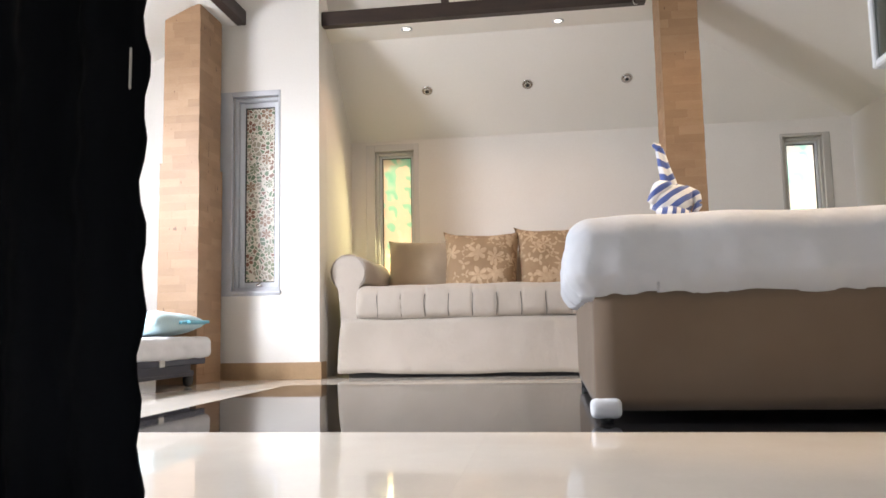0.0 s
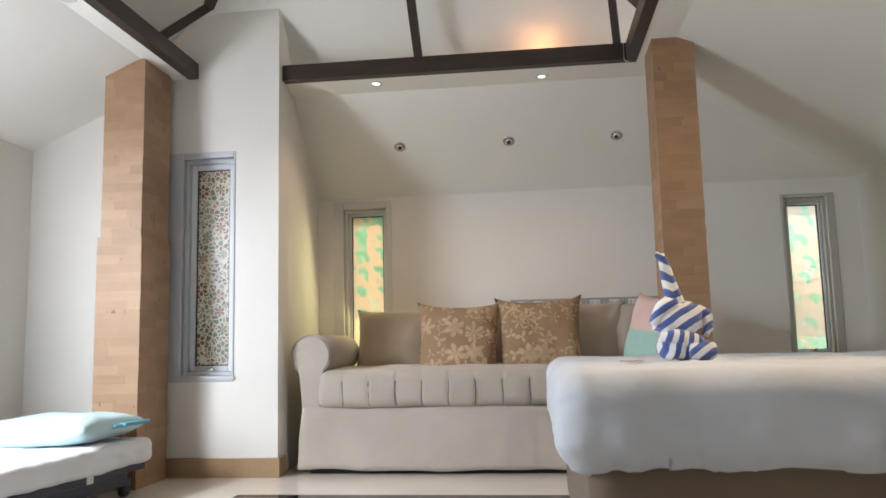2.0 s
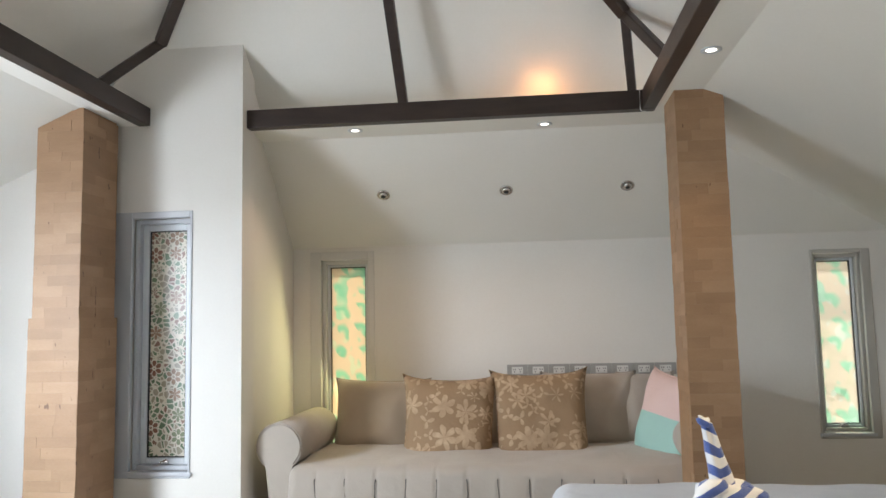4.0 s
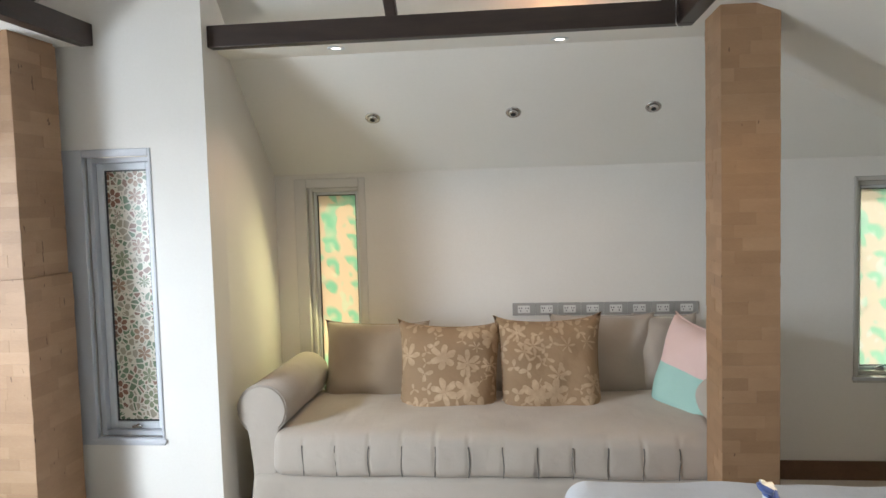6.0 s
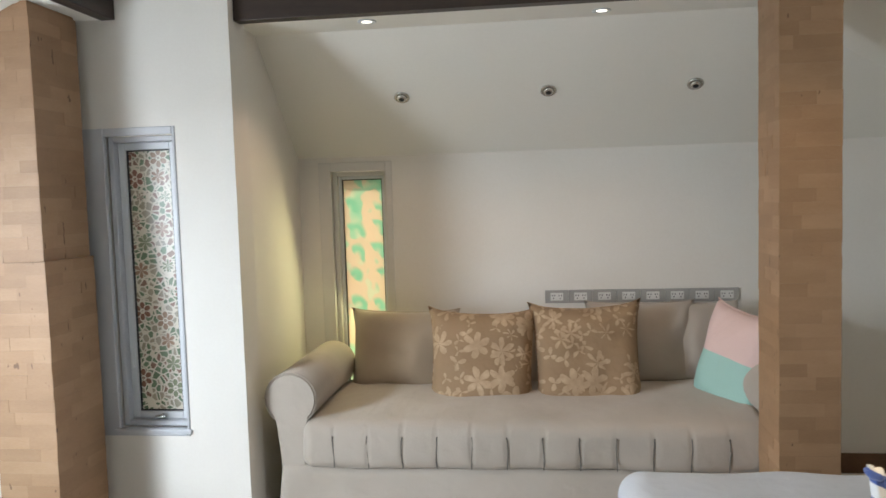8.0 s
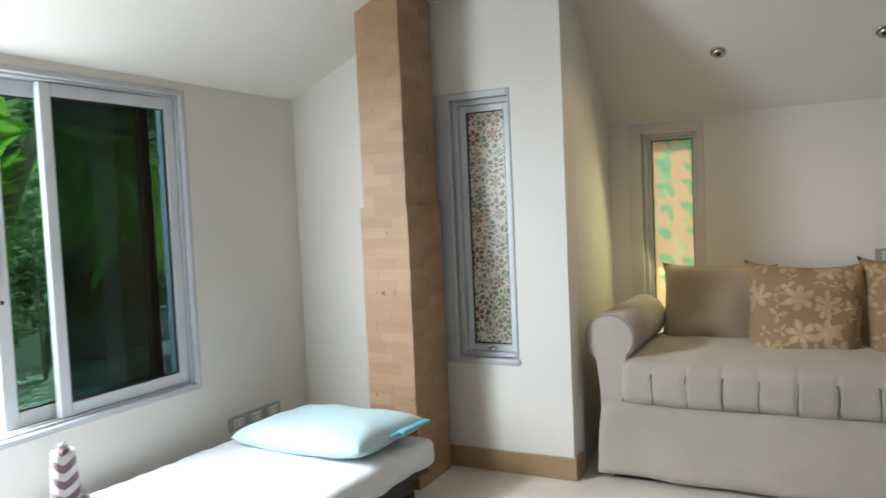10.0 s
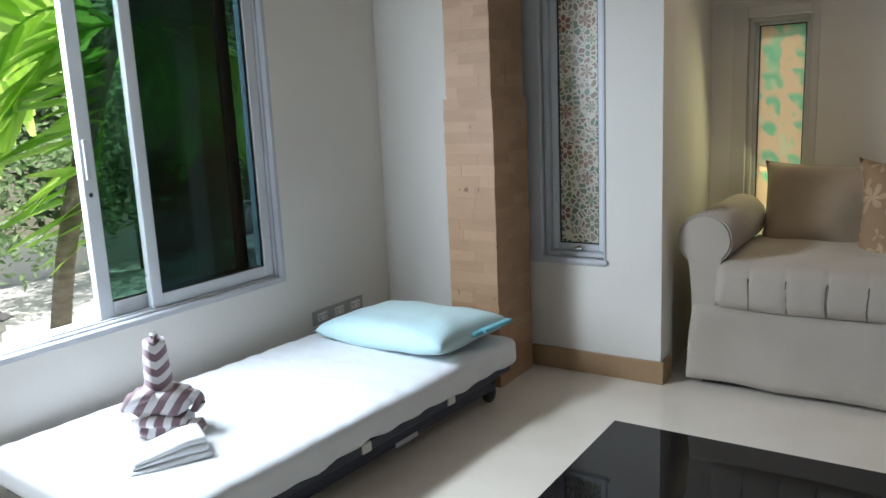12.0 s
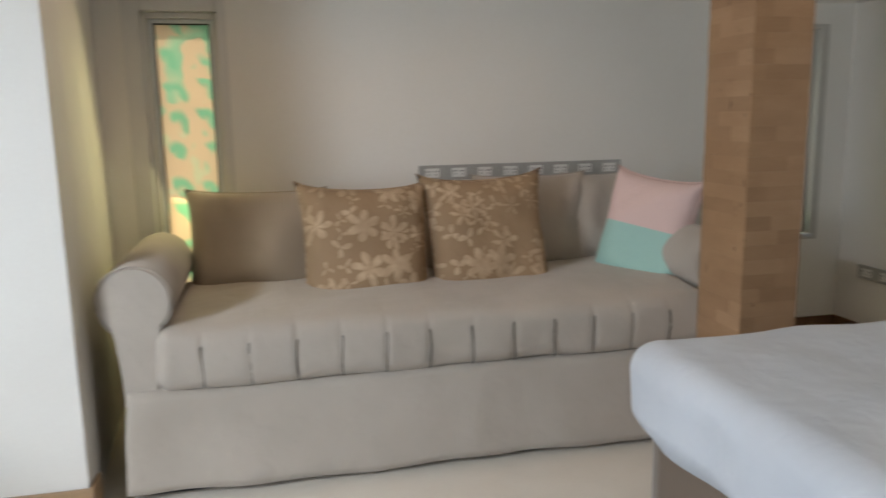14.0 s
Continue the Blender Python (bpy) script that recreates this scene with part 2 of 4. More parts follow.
def tiles(name, low, high, rough, vary):
    """Polished floor tile: each piece a little different in tone."""
    mat, tree, bsdf = material(name)
    info = tree.nodes.new("ShaderNodeObjectInfo")
    vec = place(tree)
    cloud = noise_tex(tree, vec, 5, 5)
    fine = noise_tex(tree, vec, 90, 3)
    fac = maths(tree, 'ADD', maths(tree, 'ADD', maths(tree, 'MULTIPLY', cloud, 0.6), maths(tree, 'MULTIPLY', fine, 0.3)),
                maths(tree, 'MULTIPLY', info.outputs["Random"], vary))
    tree.links.new(ramp(tree, fac, [(0.25, low), (0.8, high)]), bsdf.inputs["Base Color"])
    tree.links.new(ramp(tree, noise_tex(tree, vec, 3, 4), [(0.3, (rough,) * 3), (0.7, (rough * 1.9,) * 3)]), bsdf.inputs["Roughness"])
    return mat


TILEWHITE = tiles("polished_cream_tile", (0.70, 0.64, 0.555), (0.80, 0.745, 0.665), 0.035, 0.04)
TILEBLACK = tiles("polished_black_tile", (0.008, 0.007, 0.008), (0.014, 0.013, 0.013), 0.025, 0.1)
TILEBLACK.node_tree.nodes["Principled BSDF"].inputs["Specular IOR Level"].default_value = 0.33
GROUT = varied("floor_grout", (0.55, 0.49, 0.40), (0.63, 0.57, 0.48), 5, 0.9, 80, 0.3)


def stone_tile():
    """Tan sandstone-look column tiles, each of its own tone, with dark flecks."""
    mat, tree, bsdf = material("tan_column_tile")
    info = tree.nodes.new("ShaderNodeObjectInfo")
    vec = place(tree, (1, 1, 3))
    broad = noise_tex(tree, vec, 6, 4)
    grain = noise_tex(tree, vec, 70, 4)
    fac = maths(tree, 'ADD', maths(tree, 'ADD', maths(tree, 'MULTIPLY', broad, 0.4), maths(tree, 'MULTIPLY', grain, 0.2)),
                maths(tree, 'MULTIPLY', info.outputs["Random"], 0.25))
    base = ramp(tree, fac, [(0.2, (0.27, 0.155, 0.08)), (0.45, (0.35, 0.208, 0.112)), (0.7, (0.43, 0.275, 0.16))])
    fleck = ramp(tree, noise_tex(tree, place(tree, (1, 1, 0.4)), 34, 2), [(0.70, (0, 0, 0)), (0.73, (1, 1, 1))])
    tree.links.new(mix(tree, fleck, base, (0.15, 0.08, 0.04)), bsdf.inputs["Base Color"])
    bsdf.inputs["Roughness"].default_value = 0.5
    bump(tree, bsdf, grain, 0.25, 0.004)
    return mat


COLUMNTILE = stone_tile()
COLUMNCORE = varied("column_mortar", (0.30, 0.185, 0.10), (0.35, 0.22, 0.125), 8, 0.9, 60, 0.3)


def clear_glass(name, colour, rough=0.0):
    mat, tree, bsdf = material(name)
    bsdf.inputs["Base Color"].default_value = (*colour, 1)
    bsdf.inputs["Transmission Weight"].default_value = 1
    bsdf.inputs["Roughness"].default_value = rough
    bsdf.inputs["IOR"].default_value = 1.3
    return mat


TINT = clear_glass("green_tinted_glass", (0.11, 0.23, 0.17))
# inner pane: the dark bluish reflection is put into its tint
TINTREFLECTION = clear_glass("reflection_tinted_glass", (0.042, 0.08, 0.088))


def film(name, kind, pale=0.0):
    """Window film with a printed pattern that the daylight shines through."""
    mat, tree, bsdf = material(name)
    vec = coords(tree)
    flat = coords(tree, (1, 0, 1))
    if kind == "mosaic":
        def cells(scale, feature='F1'):
            v = tree.nodes.new("ShaderNodeTexVoronoi")
            v.feature = feature
            v.inputs["Scale"].default_value = scale
            tree.links.new(flat, v.inputs["Vector"])
            return v
        small, edge, big = cells(38), cells(38, 'DISTANCE_TO_EDGE'), cells(10.5)
        big.inputs["Randomness"].default_value = 0.55
        rnd = tree.nodes.new("ShaderNodeSeparateColor")
        tree.links.new(small.outputs["Color"], rnd.inputs[0])
        leaves = ramp(tree, rnd.outputs[0], [(0.0, (0.16, 0.22, 0.14)), (0.25, (0.36, 0.33, 0.25)), (0.45, (0.19, 0.26, 0.17)),
                                             (0.62, (0.28, 0.18, 0.14)), (0.75, (0.40, 0.36, 0.28)), (0.9, (0.18, 0.25, 0.16))], True)
        leaf_line = maths(tree, 'LESS_THAN', edge.outputs["Distance"], 0.10)
        off = tree.nodes.new("ShaderNodeVectorMath")
        off.operation = 'SUBTRACT'
        tree.links.new(flat, off.inputs[0])
        tree.links.new(big.outputs["Position"], off.inputs[1])
        sep = tree.nodes.new("ShaderNodeSeparateXYZ")
        tree.links.new(off.outputs[0], sep.inputs[0])
        angle = maths(tree, 'ARCTAN2', sep.outputs["Z"], sep.outputs["X"])
        wave = maths(tree, 'ABSOLUTE', maths(tree, 'SINE', maths(tree, 'MULTIPLY', angle, 3.0)))
        reach = maths(tree, 'ADD', 0.26, maths(tree, 'MULTIPLY', wave, 0.18))
        d = big.outputs["Distance"]
        petal = maths(tree, 'LESS_THAN', d, reach)
        rim = maths(tree, 'LESS_THAN', maths(tree, 'ABSOLUTE', maths(tree, 'SUBTRACT', d, reach)), 0.035)
        heart = maths(tree, 'LESS_THAN', maths(tree, 'ABSOLUTE', maths(tree, 'SUBTRACT', d, 0.10)), 0.03)
        spoke = maths(tree, 'MULTIPLY', maths(tree, 'LESS_THAN', wave, 0.30), petal)
        line = maths(tree, 'MAXIMUM', maths(tree, 'MAXIMUM', rim, heart), maths(tree, 'MAXIMUM', spoke, maths(tree, 'MULTIPLY', leaf_line, maths(tree, 'SUBTRACT', 1.0, petal))))
        which = tree.nodes.new("ShaderNodeSeparateColor")
        tree.links.new(big.outputs["Color"], which.inputs[0])
        tint = ramp(tree, which.outputs[0], [(0.0, (0.26, 0.14, 0.10)), (0.4, (0.34, 0.23, 0.16)), (0.6, (0.24, 0.12, 0.09)), (0.85, (0.25, 0.28, 0.18))], True)
        colour = mix(tree, line, mix(tree, petal, leaves, tint), (0.72, 0.68, 0.58))
    else:
        # upright peach bands with a chain of open green scrolls beside them
        warp = tree.nodes.new("ShaderNodeTexNoise")
        warp.inputs["Scale"].default_value, warp.inputs["Detail"].default_value = 11, 1
        tree.links.new(flat, warp.inputs["Vector"])
        moved = mix(tree, 0.055, flat, warp.outputs["Color"], 'ADD')
        v = tree.nodes.new("ShaderNodeTexVoronoi")
        v.inputs["Scale"].default_value, v.inputs["Randomness"].default_value = 8.0, 0.45
        tree.links.new(moved, v.inputs["Vector"])
        sub = tree.nodes.new("ShaderNodeVectorMath")
        sub.operation = 'SUBTRACT'
        tree.links.new(moved, sub.inputs[0])
        tree.links.new(v.outputs["Position"], sub.inputs[1])
        sep = tree.nodes.new("ShaderNodeSeparateXYZ")
        tree.links.new(sub.outputs[0], sep.inputs[0])
        angle = maths(tree, 'ARCTAN2', sep.outputs["Z"], sep.outputs["X"])
        spiral = maths(tree, 'ADD', v.outputs["Distance"], maths(tree, 'MULTIPLY', angle, 0.045))
        ring = maths(tree, 'ABSOLUTE', maths(tree, 'SUBTRACT', spiral, 0.34))
        scroll = ramp(tree, ring, [(0.05, (1, 1, 1)), (0.22, (0, 0, 0))])
        gate = ramp(tree, maths(tree, 'SINE', maths(tree, 'ADD', angle, 0.9)), [(0.0, (0, 0, 0)), (0.25, (1, 1, 1))])
        scroll = maths(tree, 'MULTIPLY', scroll, gate)
        wide = maths(tree, 'SINE', maths(tree, 'ADD', maths(tree, 'MULTIPLY', noise_tex(tree, flat, 9, 1), 9.0), maths(tree, 'MULTIPLY', noise_tex(tree, coords(tree, (1, 0, 0.2)), 14, 1), 6.0)))
        band = ramp(tree, maths(tree, 'ADD', maths(tree, 'MULTIPLY', wide, 0.5), 0.5), [(0.58, (0, 0, 0)), (0.78, (1, 1, 1))])
        wash = ramp(tree, noise_tex(tree, flat, 6, 1), [(0.45, (0, 0, 0)), (0.55, (1, 1, 1))])
        strong = mix(tree, scroll, mix(tree, band, mix(tree, wash, (0.70, 0.72, 0.45), (0.46, 0.68, 0.44)), (0.80, 0.64, 0.42)), (0.34, 0.64, 0.42))
        # soft palette: glare of the bright sky behind, put into the print colours
        soft = mix(tree, scroll, mix(tree, band, mix(tree, wash, (0.88, 0.91, 0.86), (0.70, 0.88, 0.78)), (0.90, 0.85, 0.76)), (0.62, 0.86, 0.72))
        colour = mix(tree, pale, strong, soft)
    tr = tree.nodes.new("ShaderNodeBsdfTranslucent")
    tree.links.new(colour, tr.inputs["Color"])
    tree.links.new(colour, bsdf.inputs["Base Color"])
    bsdf.inputs["Roughness"].default_value = 0.25
    both = tree.nodes.new("ShaderNodeMixShader")
    both.inputs[0].default_value = 0.16 if kind == "mosaic" else 0.45
    tree.links.new(bsdf.outputs[0], both.inputs[1])
    tree.links.new(tr.outputs[0], both.inputs[2])
    last = both
    if kind != "mosaic":
        see = tree.nodes.new("ShaderNodeBsdfTransparent")
        tree.links.new(colour, see.inputs["Color"])
        last = tree.nodes.new("ShaderNodeMixShader")
        last.inputs[0].default_value = 0.06 + 0.64 * pale * pale
        tree.links.new(both.outputs[0], last.inputs[1])
        tree.links.new(see.outputs[0], last.inputs[2])
    tree.links.new(last.outputs[0], tree.nodes["Material Output"].inputs[0])
    return mat


MOSAIC, SWIRL, SWIRLPALE = film("flower_mosaic_film", "mosaic"), film("swirl_film", "swirl", 0.4), film("sky_paled_swirl_film", "swirl", 1.0)


def leaf_material(name, low, high):
    mat, tree, bsdf = material(name)
    geo = tree.nodes.new("ShaderNodeNewGeometry")
    colour = ramp(tree, geo.outputs["Random Per Island"], [(0.1, low), (0.9, high)])
    tree.links.new(colour, bsdf.inputs["Base Color"])
    bsdf.inputs["Roughness"].default_value = 0.4
    tr = tree.nodes.new("ShaderNodeBsdfTranslucent")
    tree.links.new(colour, tr.inputs["Color"])
    both = tree.nodes.new("ShaderNodeMixShader")
    both.inputs[0].default_value = 0.75
    tree.links.new(bsdf.outputs[0], both.inputs[1])
    tree.links.new(tr.outputs[0], both.inputs[2])
    tree.links.new(both.outputs[0], tree.nodes["Material Output"].inputs[0])
    return mat


PALM = leaf_material("palm_leaflet", (0.28, 0.50, 0.06), (0.60, 0.80, 0.20))
BUSH = leaf_material("shrub_leaf", (0.16, 0.25, 0.11), (0.40, 0.52, 0.28))


def glow(name, colour, strength):
    mat, tree, bsdf = material(name)
    bsdf.inputs["Emission Color"].default_value = (*colour, 1)
    bsdf.inputs["Emission Strength"].default_value = strength
    return mat


BULB = glow("warm_lamp_glow", (1.0, 0.90, 0.74), 2.0)

# ---- mesh helpers ----


def finish(name, bm, mat, smooth=False):
    me = bpy.data.meshes.new(name)
    bmesh.ops.recalc_face_normals(bm, faces=bm.faces)
    bm.to_mesh(me)
    bm.free()
    me.materials.append(mat)
    if smooth:
        me.polygons.foreach_set("use_smooth", [True] * len(me.polygons))
    return me


def part(name, bm, mat, parent=None, label="", smooth=False):
    ob = new(name, finish(name, bm, mat, smooth))
    if parent:
        ob.parent = parent
    if label:
        ob["label"] = label
    return ob


def thing(name, label, category, at=(0, 0, 0), turn=0, group="", kind=""):
    ob = new(name)
    ob.matrix_world = pose(*at, 0, 0, turn)
    return tagged(ob, label, category, group, kind)


def box(lo, hi, bev=0.0, seg=2, bm=None):
    bm = bm or bmesh.new()
    made = bmesh.ops.create_cube(bm, size=1)["verts"]
    c, s = [(a + b) / 2 for a, b in zip(lo, hi)], [abs(b - a) for a, b in zip(lo, hi)]
    for v in made:
        v.co = Vector([v.co[i] * s[i] + c[i] for i in range(3)])
    if bev:
        edges = list({e for v in made for e in v.link_edges})
        bmesh.ops.bevel(bm, geom=edges, offset=bev, segments=seg, affect='EDGES', profile=0.5)
    return bm


def frame_ring(lo, hi, width, depth0, depth1, axis, bev=0.003, bm=None):
    """Four mitre-less bars round an opening: lo and hi are its outer corners in the wall's plane."""
    bm = bm or bmesh.new()
    (u0, z0), (u1, z1) = lo, hi
    for a0, b0, a1, b1 in ((u0, z0, u0 + width, z1), (u1 - width, z0, u1, z1), (u0 + width, z0, u1 - width, z0 + width), (u0 + width, z1 - width, u1 - width, z1)):
        if axis == 'y':
            box((a0, depth0, b0), (a1, depth1, b1), bev, 1, bm)
        else:
            box((depth0, a0, b0), (depth1, a1, b1), bev, 1, bm)
    return bm


def prism(points, lo, hi, axis='z', bm=None):
    """A flat outline drawn out along an axis."""
    bm = bm or bmesh.new()
    place = {'z': lambda p, h: (p[0], p[1], h), 'y': lambda p, h: (p[0], h, p[1]), 'x': lambda p, h: (h, p[0], p[1])}[axis]
    a = [bm.verts.new(place(p, lo)) for p in points]
    b = [bm.verts.new(place(p, hi)) for p in points]
    n = len(points)
    bm.faces.new(a)
    bm.faces.new(b[::-1])
    for i in range(n):
        bm.faces.new((a[i], b[i], b[(i + 1) % n], a[(i + 1) % n]))
    return bm


def slab(corners, thick, bm=None):
    """A sloping sheet with thickness, its lower face through the corners."""
    bm = bm or bmesh.new()
    low = [Vector(c) for c in corners]
    a = [bm.verts.new(c) for c in low]
    b = [bm.verts.new(c + Vector((0, 0, thick))) for c in low]
    n = len(a)
    bm.faces.new(a)
    bm.faces.new(b[::-1])
    for i in range(n):
        bm.faces.new((a[i], b[i], b[(i + 1) % n], a[(i + 1) % n]))
    return bm


def bar(p, q, w, h, bm=None, bev=0.004):
    """A straight timber or tube of rectangular section between two points."""
    bm = bm or bmesh.new()
    p, q = Vector(p), Vector(q)
    made = bmesh.ops.create_cube(bm, size=1)["verts"]
    m = Matrix.Translation((p + q) / 2) @ (q - p).to_track_quat('Z', 'Y').to_matrix().to_4x4() @ Matrix.Diagonal((w, h, (q - p).length, 1))
    bmesh.ops.transform(bm, matrix=m, verts=made)
    if bev:
        bmesh.ops.bevel(bm, geom=list({e for v in made for e in v.link_edges}), offset=bev, segments=1, affect='EDGES')
    return bm


def lathe(profile, steps=24, bm=None, at=(0, 0, 0), squash=(1, 1)):
    bm = bm or bmesh.new()
    rings = []
    for r, z in profile:
        rings.append([bm.verts.new((at[0] + r * squash[0] * math.cos(k * math.tau / steps), at[1] + r * squash[1] * math.sin(k * math.tau / steps), at[2] + z)) for k in range(steps)])
    for lo, hi in zip(rings, rings[1:]):
        for k in range(steps):
            bm.faces.new((lo[k], lo[(k + 1) % steps], hi[(k + 1) % steps], hi[k]))
    bm.faces.new(rings[0][::-1])
    bm.faces.new(rings[-1])
    return bm


def tube(points, radius, steps=8, bm=None):
    bm = bm or bmesh.new()
    pts = [Vector(p) for p in points]
    rings = []
    for i, p in enumerate(pts):
        d = (pts[min(i + 1, len(pts) - 1)] - pts[max(i - 1, 0)]).normalized()
        q = d.to_track_quat('Z', 'Y')
        r = radius(i / (len(pts) - 1)) if callable(radius) else radius
        rings.append([bm.verts.new(p + q @ Vector((r * math.cos(k * math.tau / steps), r * math.sin(k * math.tau / steps), 0))) for k in range(steps)])
    for lo, hi in zip(rings, rings[1:]):
        for k in range(steps):
            bm.faces.new((lo[k], lo[(k + 1) % steps], hi[(k + 1) % steps], hi[k]))
    bm.faces.new(rings[0][::-1])
    bm.faces.new(rings[-1])
    return bm


def pillow(w, h, t, pinch=0.12, n=22, rough=0.010, seed=0, power=0.5, ears=0.0):
    """A stuffed cushion in the xz plane, centred: full in the middle, thin at the seams, with drawn-in sides."""
    bm = bmesh.new()
    for side in (-1, 1):
        grid = []
        for i in range(n + 1):
            row = []
            for j in range(n + 1):
                u, v = 2 * i / n - 1, 2 * j / n - 1
                x = u * w / 2 * (1 - pinch * (1 - v * v))
                z = v * h / 2 * (1 - pinch * (1 - u * u))
                x, z = x * (1 + ears * (u * v) ** 8), z * (1 + ears * (u * v) ** 8)
                d = ((1 - u ** 4) * (1 - v ** 4)) ** power
                y = side * t / 2 * d
                nz = noise.noise(Vector((x * 7 + seed, z * 7, side * 3.1 + seed)))
                y += side * rough * nz * d
                row.append(bm.verts.new((x, y, z)))
            grid.append(row)
        for i in range(n):
            for j in range(n):
                f = (grid[i][j], grid[i + 1][j], grid[i + 1][j + 1], grid[i][j + 1])
                bm.faces.new(f)
    bmesh.ops.remove_doubles(bm, verts=bm.verts, dist=0.0005)
    return bm


def soft_box(lo, hi, r=0.05, n=(14, 14, 6), rough=0.006, seed=0, sag=0.0):
    """A padded block: rounded edges, slightly uneven faces."""
    bm = bmesh.new()
    c = Vector([(a + b) / 2 for a, b in zip(lo, hi)])
    s = Vector([(b - a) / 2 for a, b in zip(lo, hi)])
    seen = {}

    def vert(p):
        key = tuple(round(a, 5) for a in p)
        if key not in seen:
            core = Vector([max(-s[i] + r, min(s[i] - r, p[i])) for i in range(3)])
            d = Vector(p) - core
            q = core + (d.normalized() * r if d.length > 1e-9 else d)
            nv = noise.noise_vector((q + c) * 5 + Vector((seed, seed, seed)))
            q = q + Vector(nv) * rough
            if sag and q.z > 0:
                q.z -= sag * (1 - (q.x / s.x) ** 2)
            seen[key] = bm.verts.new(q + c)
        return seen[key]

    def spread(k, i):
        return -s[i] + 2 * s[i] * k / n[i]

    for ax in range(3):
        u, v = [i for i in range(3) if i != ax]
        for side in (-1, 1):
            for i in range(n[u]):
                for j in range(n[v]):
                    quad = []
                    for di, dj in ((0, 0), (1, 0), (1, 1), (0, 1)):
                        p = [0, 0, 0]
                        p[ax], p[u], p[v] = side * s[ax], spread(i + di, u), spread(j + dj, v)
                        quad.append(vert(p))
                    if len(set(quad)) == 4:
                        bm.faces.new(quad)
    return bm


# ---- the plan ----
X0, X1, Y0, Y1 = -2.39, 2.45, -1.45, 5.35      # inner faces of the outer walls
PIER_Y, PIER_X = 4.31, -0.945                  # front of the pier beside the sofa niche
RING = (-1.41, 0.945, 0.95, 4.36)              # inner faces of the ring of tie beams
BEAM_Z = 2.15
EDGE = 0.80                                    # where the raised floor begins


def setting(name, bm, mat, label, category, smooth=False):
    return tagged(part(name, bm, mat, None, "", smooth), label, category, kind="structure")


# floor bed under the tiles, and the sunken entrance with its steps
setting("floor", box((X0, EDGE, -0.95), (X1, Y1, -0.012)), GROUT, "cream and black polished tile floor", "floor")
bm = box((X0, Y0, -0.95), (-0.75, EDGE, -0.012))
box((1.55, Y0, -0.95), (X1, EDGE, -0.012), 0, 2, bm)
setting("floor_entrance_sides", bm, GROUT, "tiled floor beside the entrance steps", "floor")
setting("floor_landing", box((-0.75, Y0, -0.95), (1.55, 0.0, -0.72)), TILEWHITE, "cream tiled landing below the room", "floor")
for k in range(3):
    setting("step", box((-0.75, 0.0 + 0.27 * k, -0.95), (1.55, EDGE, -0.54 + 0.18 * k), 0.006), TILEWHITE, "cream tiled entrance step", "step")

# outer walls with their openings
W = 0.16


def wall_with_hole(name, axis, face, out, span, zs, holes, label):
    """A wall on one plane, built of blocks round its openings (u0, u1, z0, z1), left to right."""
    bm = bmesh.new()
    u, (z0, z1) = span[0], zs

    def block(a, b, c, d):
        if b - a > 1e-4 and d - c > 1e-4:
            if axis == 'y':
                box((a, min(face, out), c), (b, max(face, out), d), 0, 2, bm)
            else:
                box((min(face, out), a, c), (max(face, out), b, d), 0, 2, bm)
    for h0, h1, hz0, hz1 in holes:
        block(u, h0, z0, z1)
        block(h0, h1, z0, hz0)
        block(h0, h1, hz1, z1)
        u = h1
    block(u, span[1], z0, z1)
    return setting(name, bm, WALL, label, "wall")


WIN = (1.795, 3.560, 0.497, 1.765)                # side window: y0, y1, z0, z1
N1 = (-1.50, -1.19, 0.515, 1.725)               # narrow window in the pier
N2 = (-0.855, -0.545, 0.36, 1.59)               # narrow window behind the sofa
N3 = (1.992, 2.269, 0.529, 1.546)                # narrow window beside the second column
wall_with_hole("wall_west", 'x', X0, X0 - W, (Y0, PIER_Y), (-0.95, 2.6), [WIN], "white painted wall with a sliding window")
wall_with_hole("wall_pier", 'y', PIER_Y, PIER_Y + W, (X0 - W, PIER_X), (0, 2.9), [N1], "white painted pier with a narrow window")
wall_with_hole("wall_north", 'y', Y1, Y1 + W, (-1.30, X1 + W), (0, 2.6), [N2, N3], "cream wall behind the sofa with narrow windows")
wall_with_hole("wall_east", 'x', X1, X1 + W, (Y0, Y1), (-0.95, 2.6), [], "plain cream wall")
wall_with_hole("wall_south", 'y', Y0, Y0 - W, (X0 - W, X1 + W), (-0.95, 2.6), [(-0.5, 1.3, -0.72, 1.35)], "plain wall with the open entrance")
setting("wall_niche", prism([(PIER_X - 0.002, PIER_Y + W - 0.01), (PIER_X - 0.002, PIER_Y + 0.004), (-1.02, Y1), (-1.18, Y1), (-1.10, PIER_Y + W - 0.01)], 0, 2.9), WALL, "cream side wall of the sofa niche", "wall")

# ceilings: soffit strip round the ring, slopes down to the eaves, hipped roof above
SX0, SX1, SY1, SY0 = -1.57, 1.16, 4.66, 0.65
SZ = BEAM_Z + 0.004
for side, lo, hi in (("north", (RING[0] - 0.35, RING[3] + 0.01, SZ), (SX1, SY1, SZ + 0.03)), ("east", (RING[1] + 0.01, SY0, SZ), (SX1, RING[3] + 0.01, SZ + 0.03)),
                     ("west", (SX0, SY0, SZ + 0.02), (RING[0] - 0.01, RING[3] + 0.01, SZ + 0.05)), ("south", (RING[0] - 0.01, SY0, SZ), (RING[1] + 0.01, RING[2] - 0.01, SZ + 0.03))):
    setting("ceiling_soffit_" + side, box(lo, hi), CEIL, "flat white soffit beside a tie beam", "ceiling")
EB, EW, EE, ES = 1.655, 1.81, 1.655, 1.60      # eaves heights: back, west, east, south
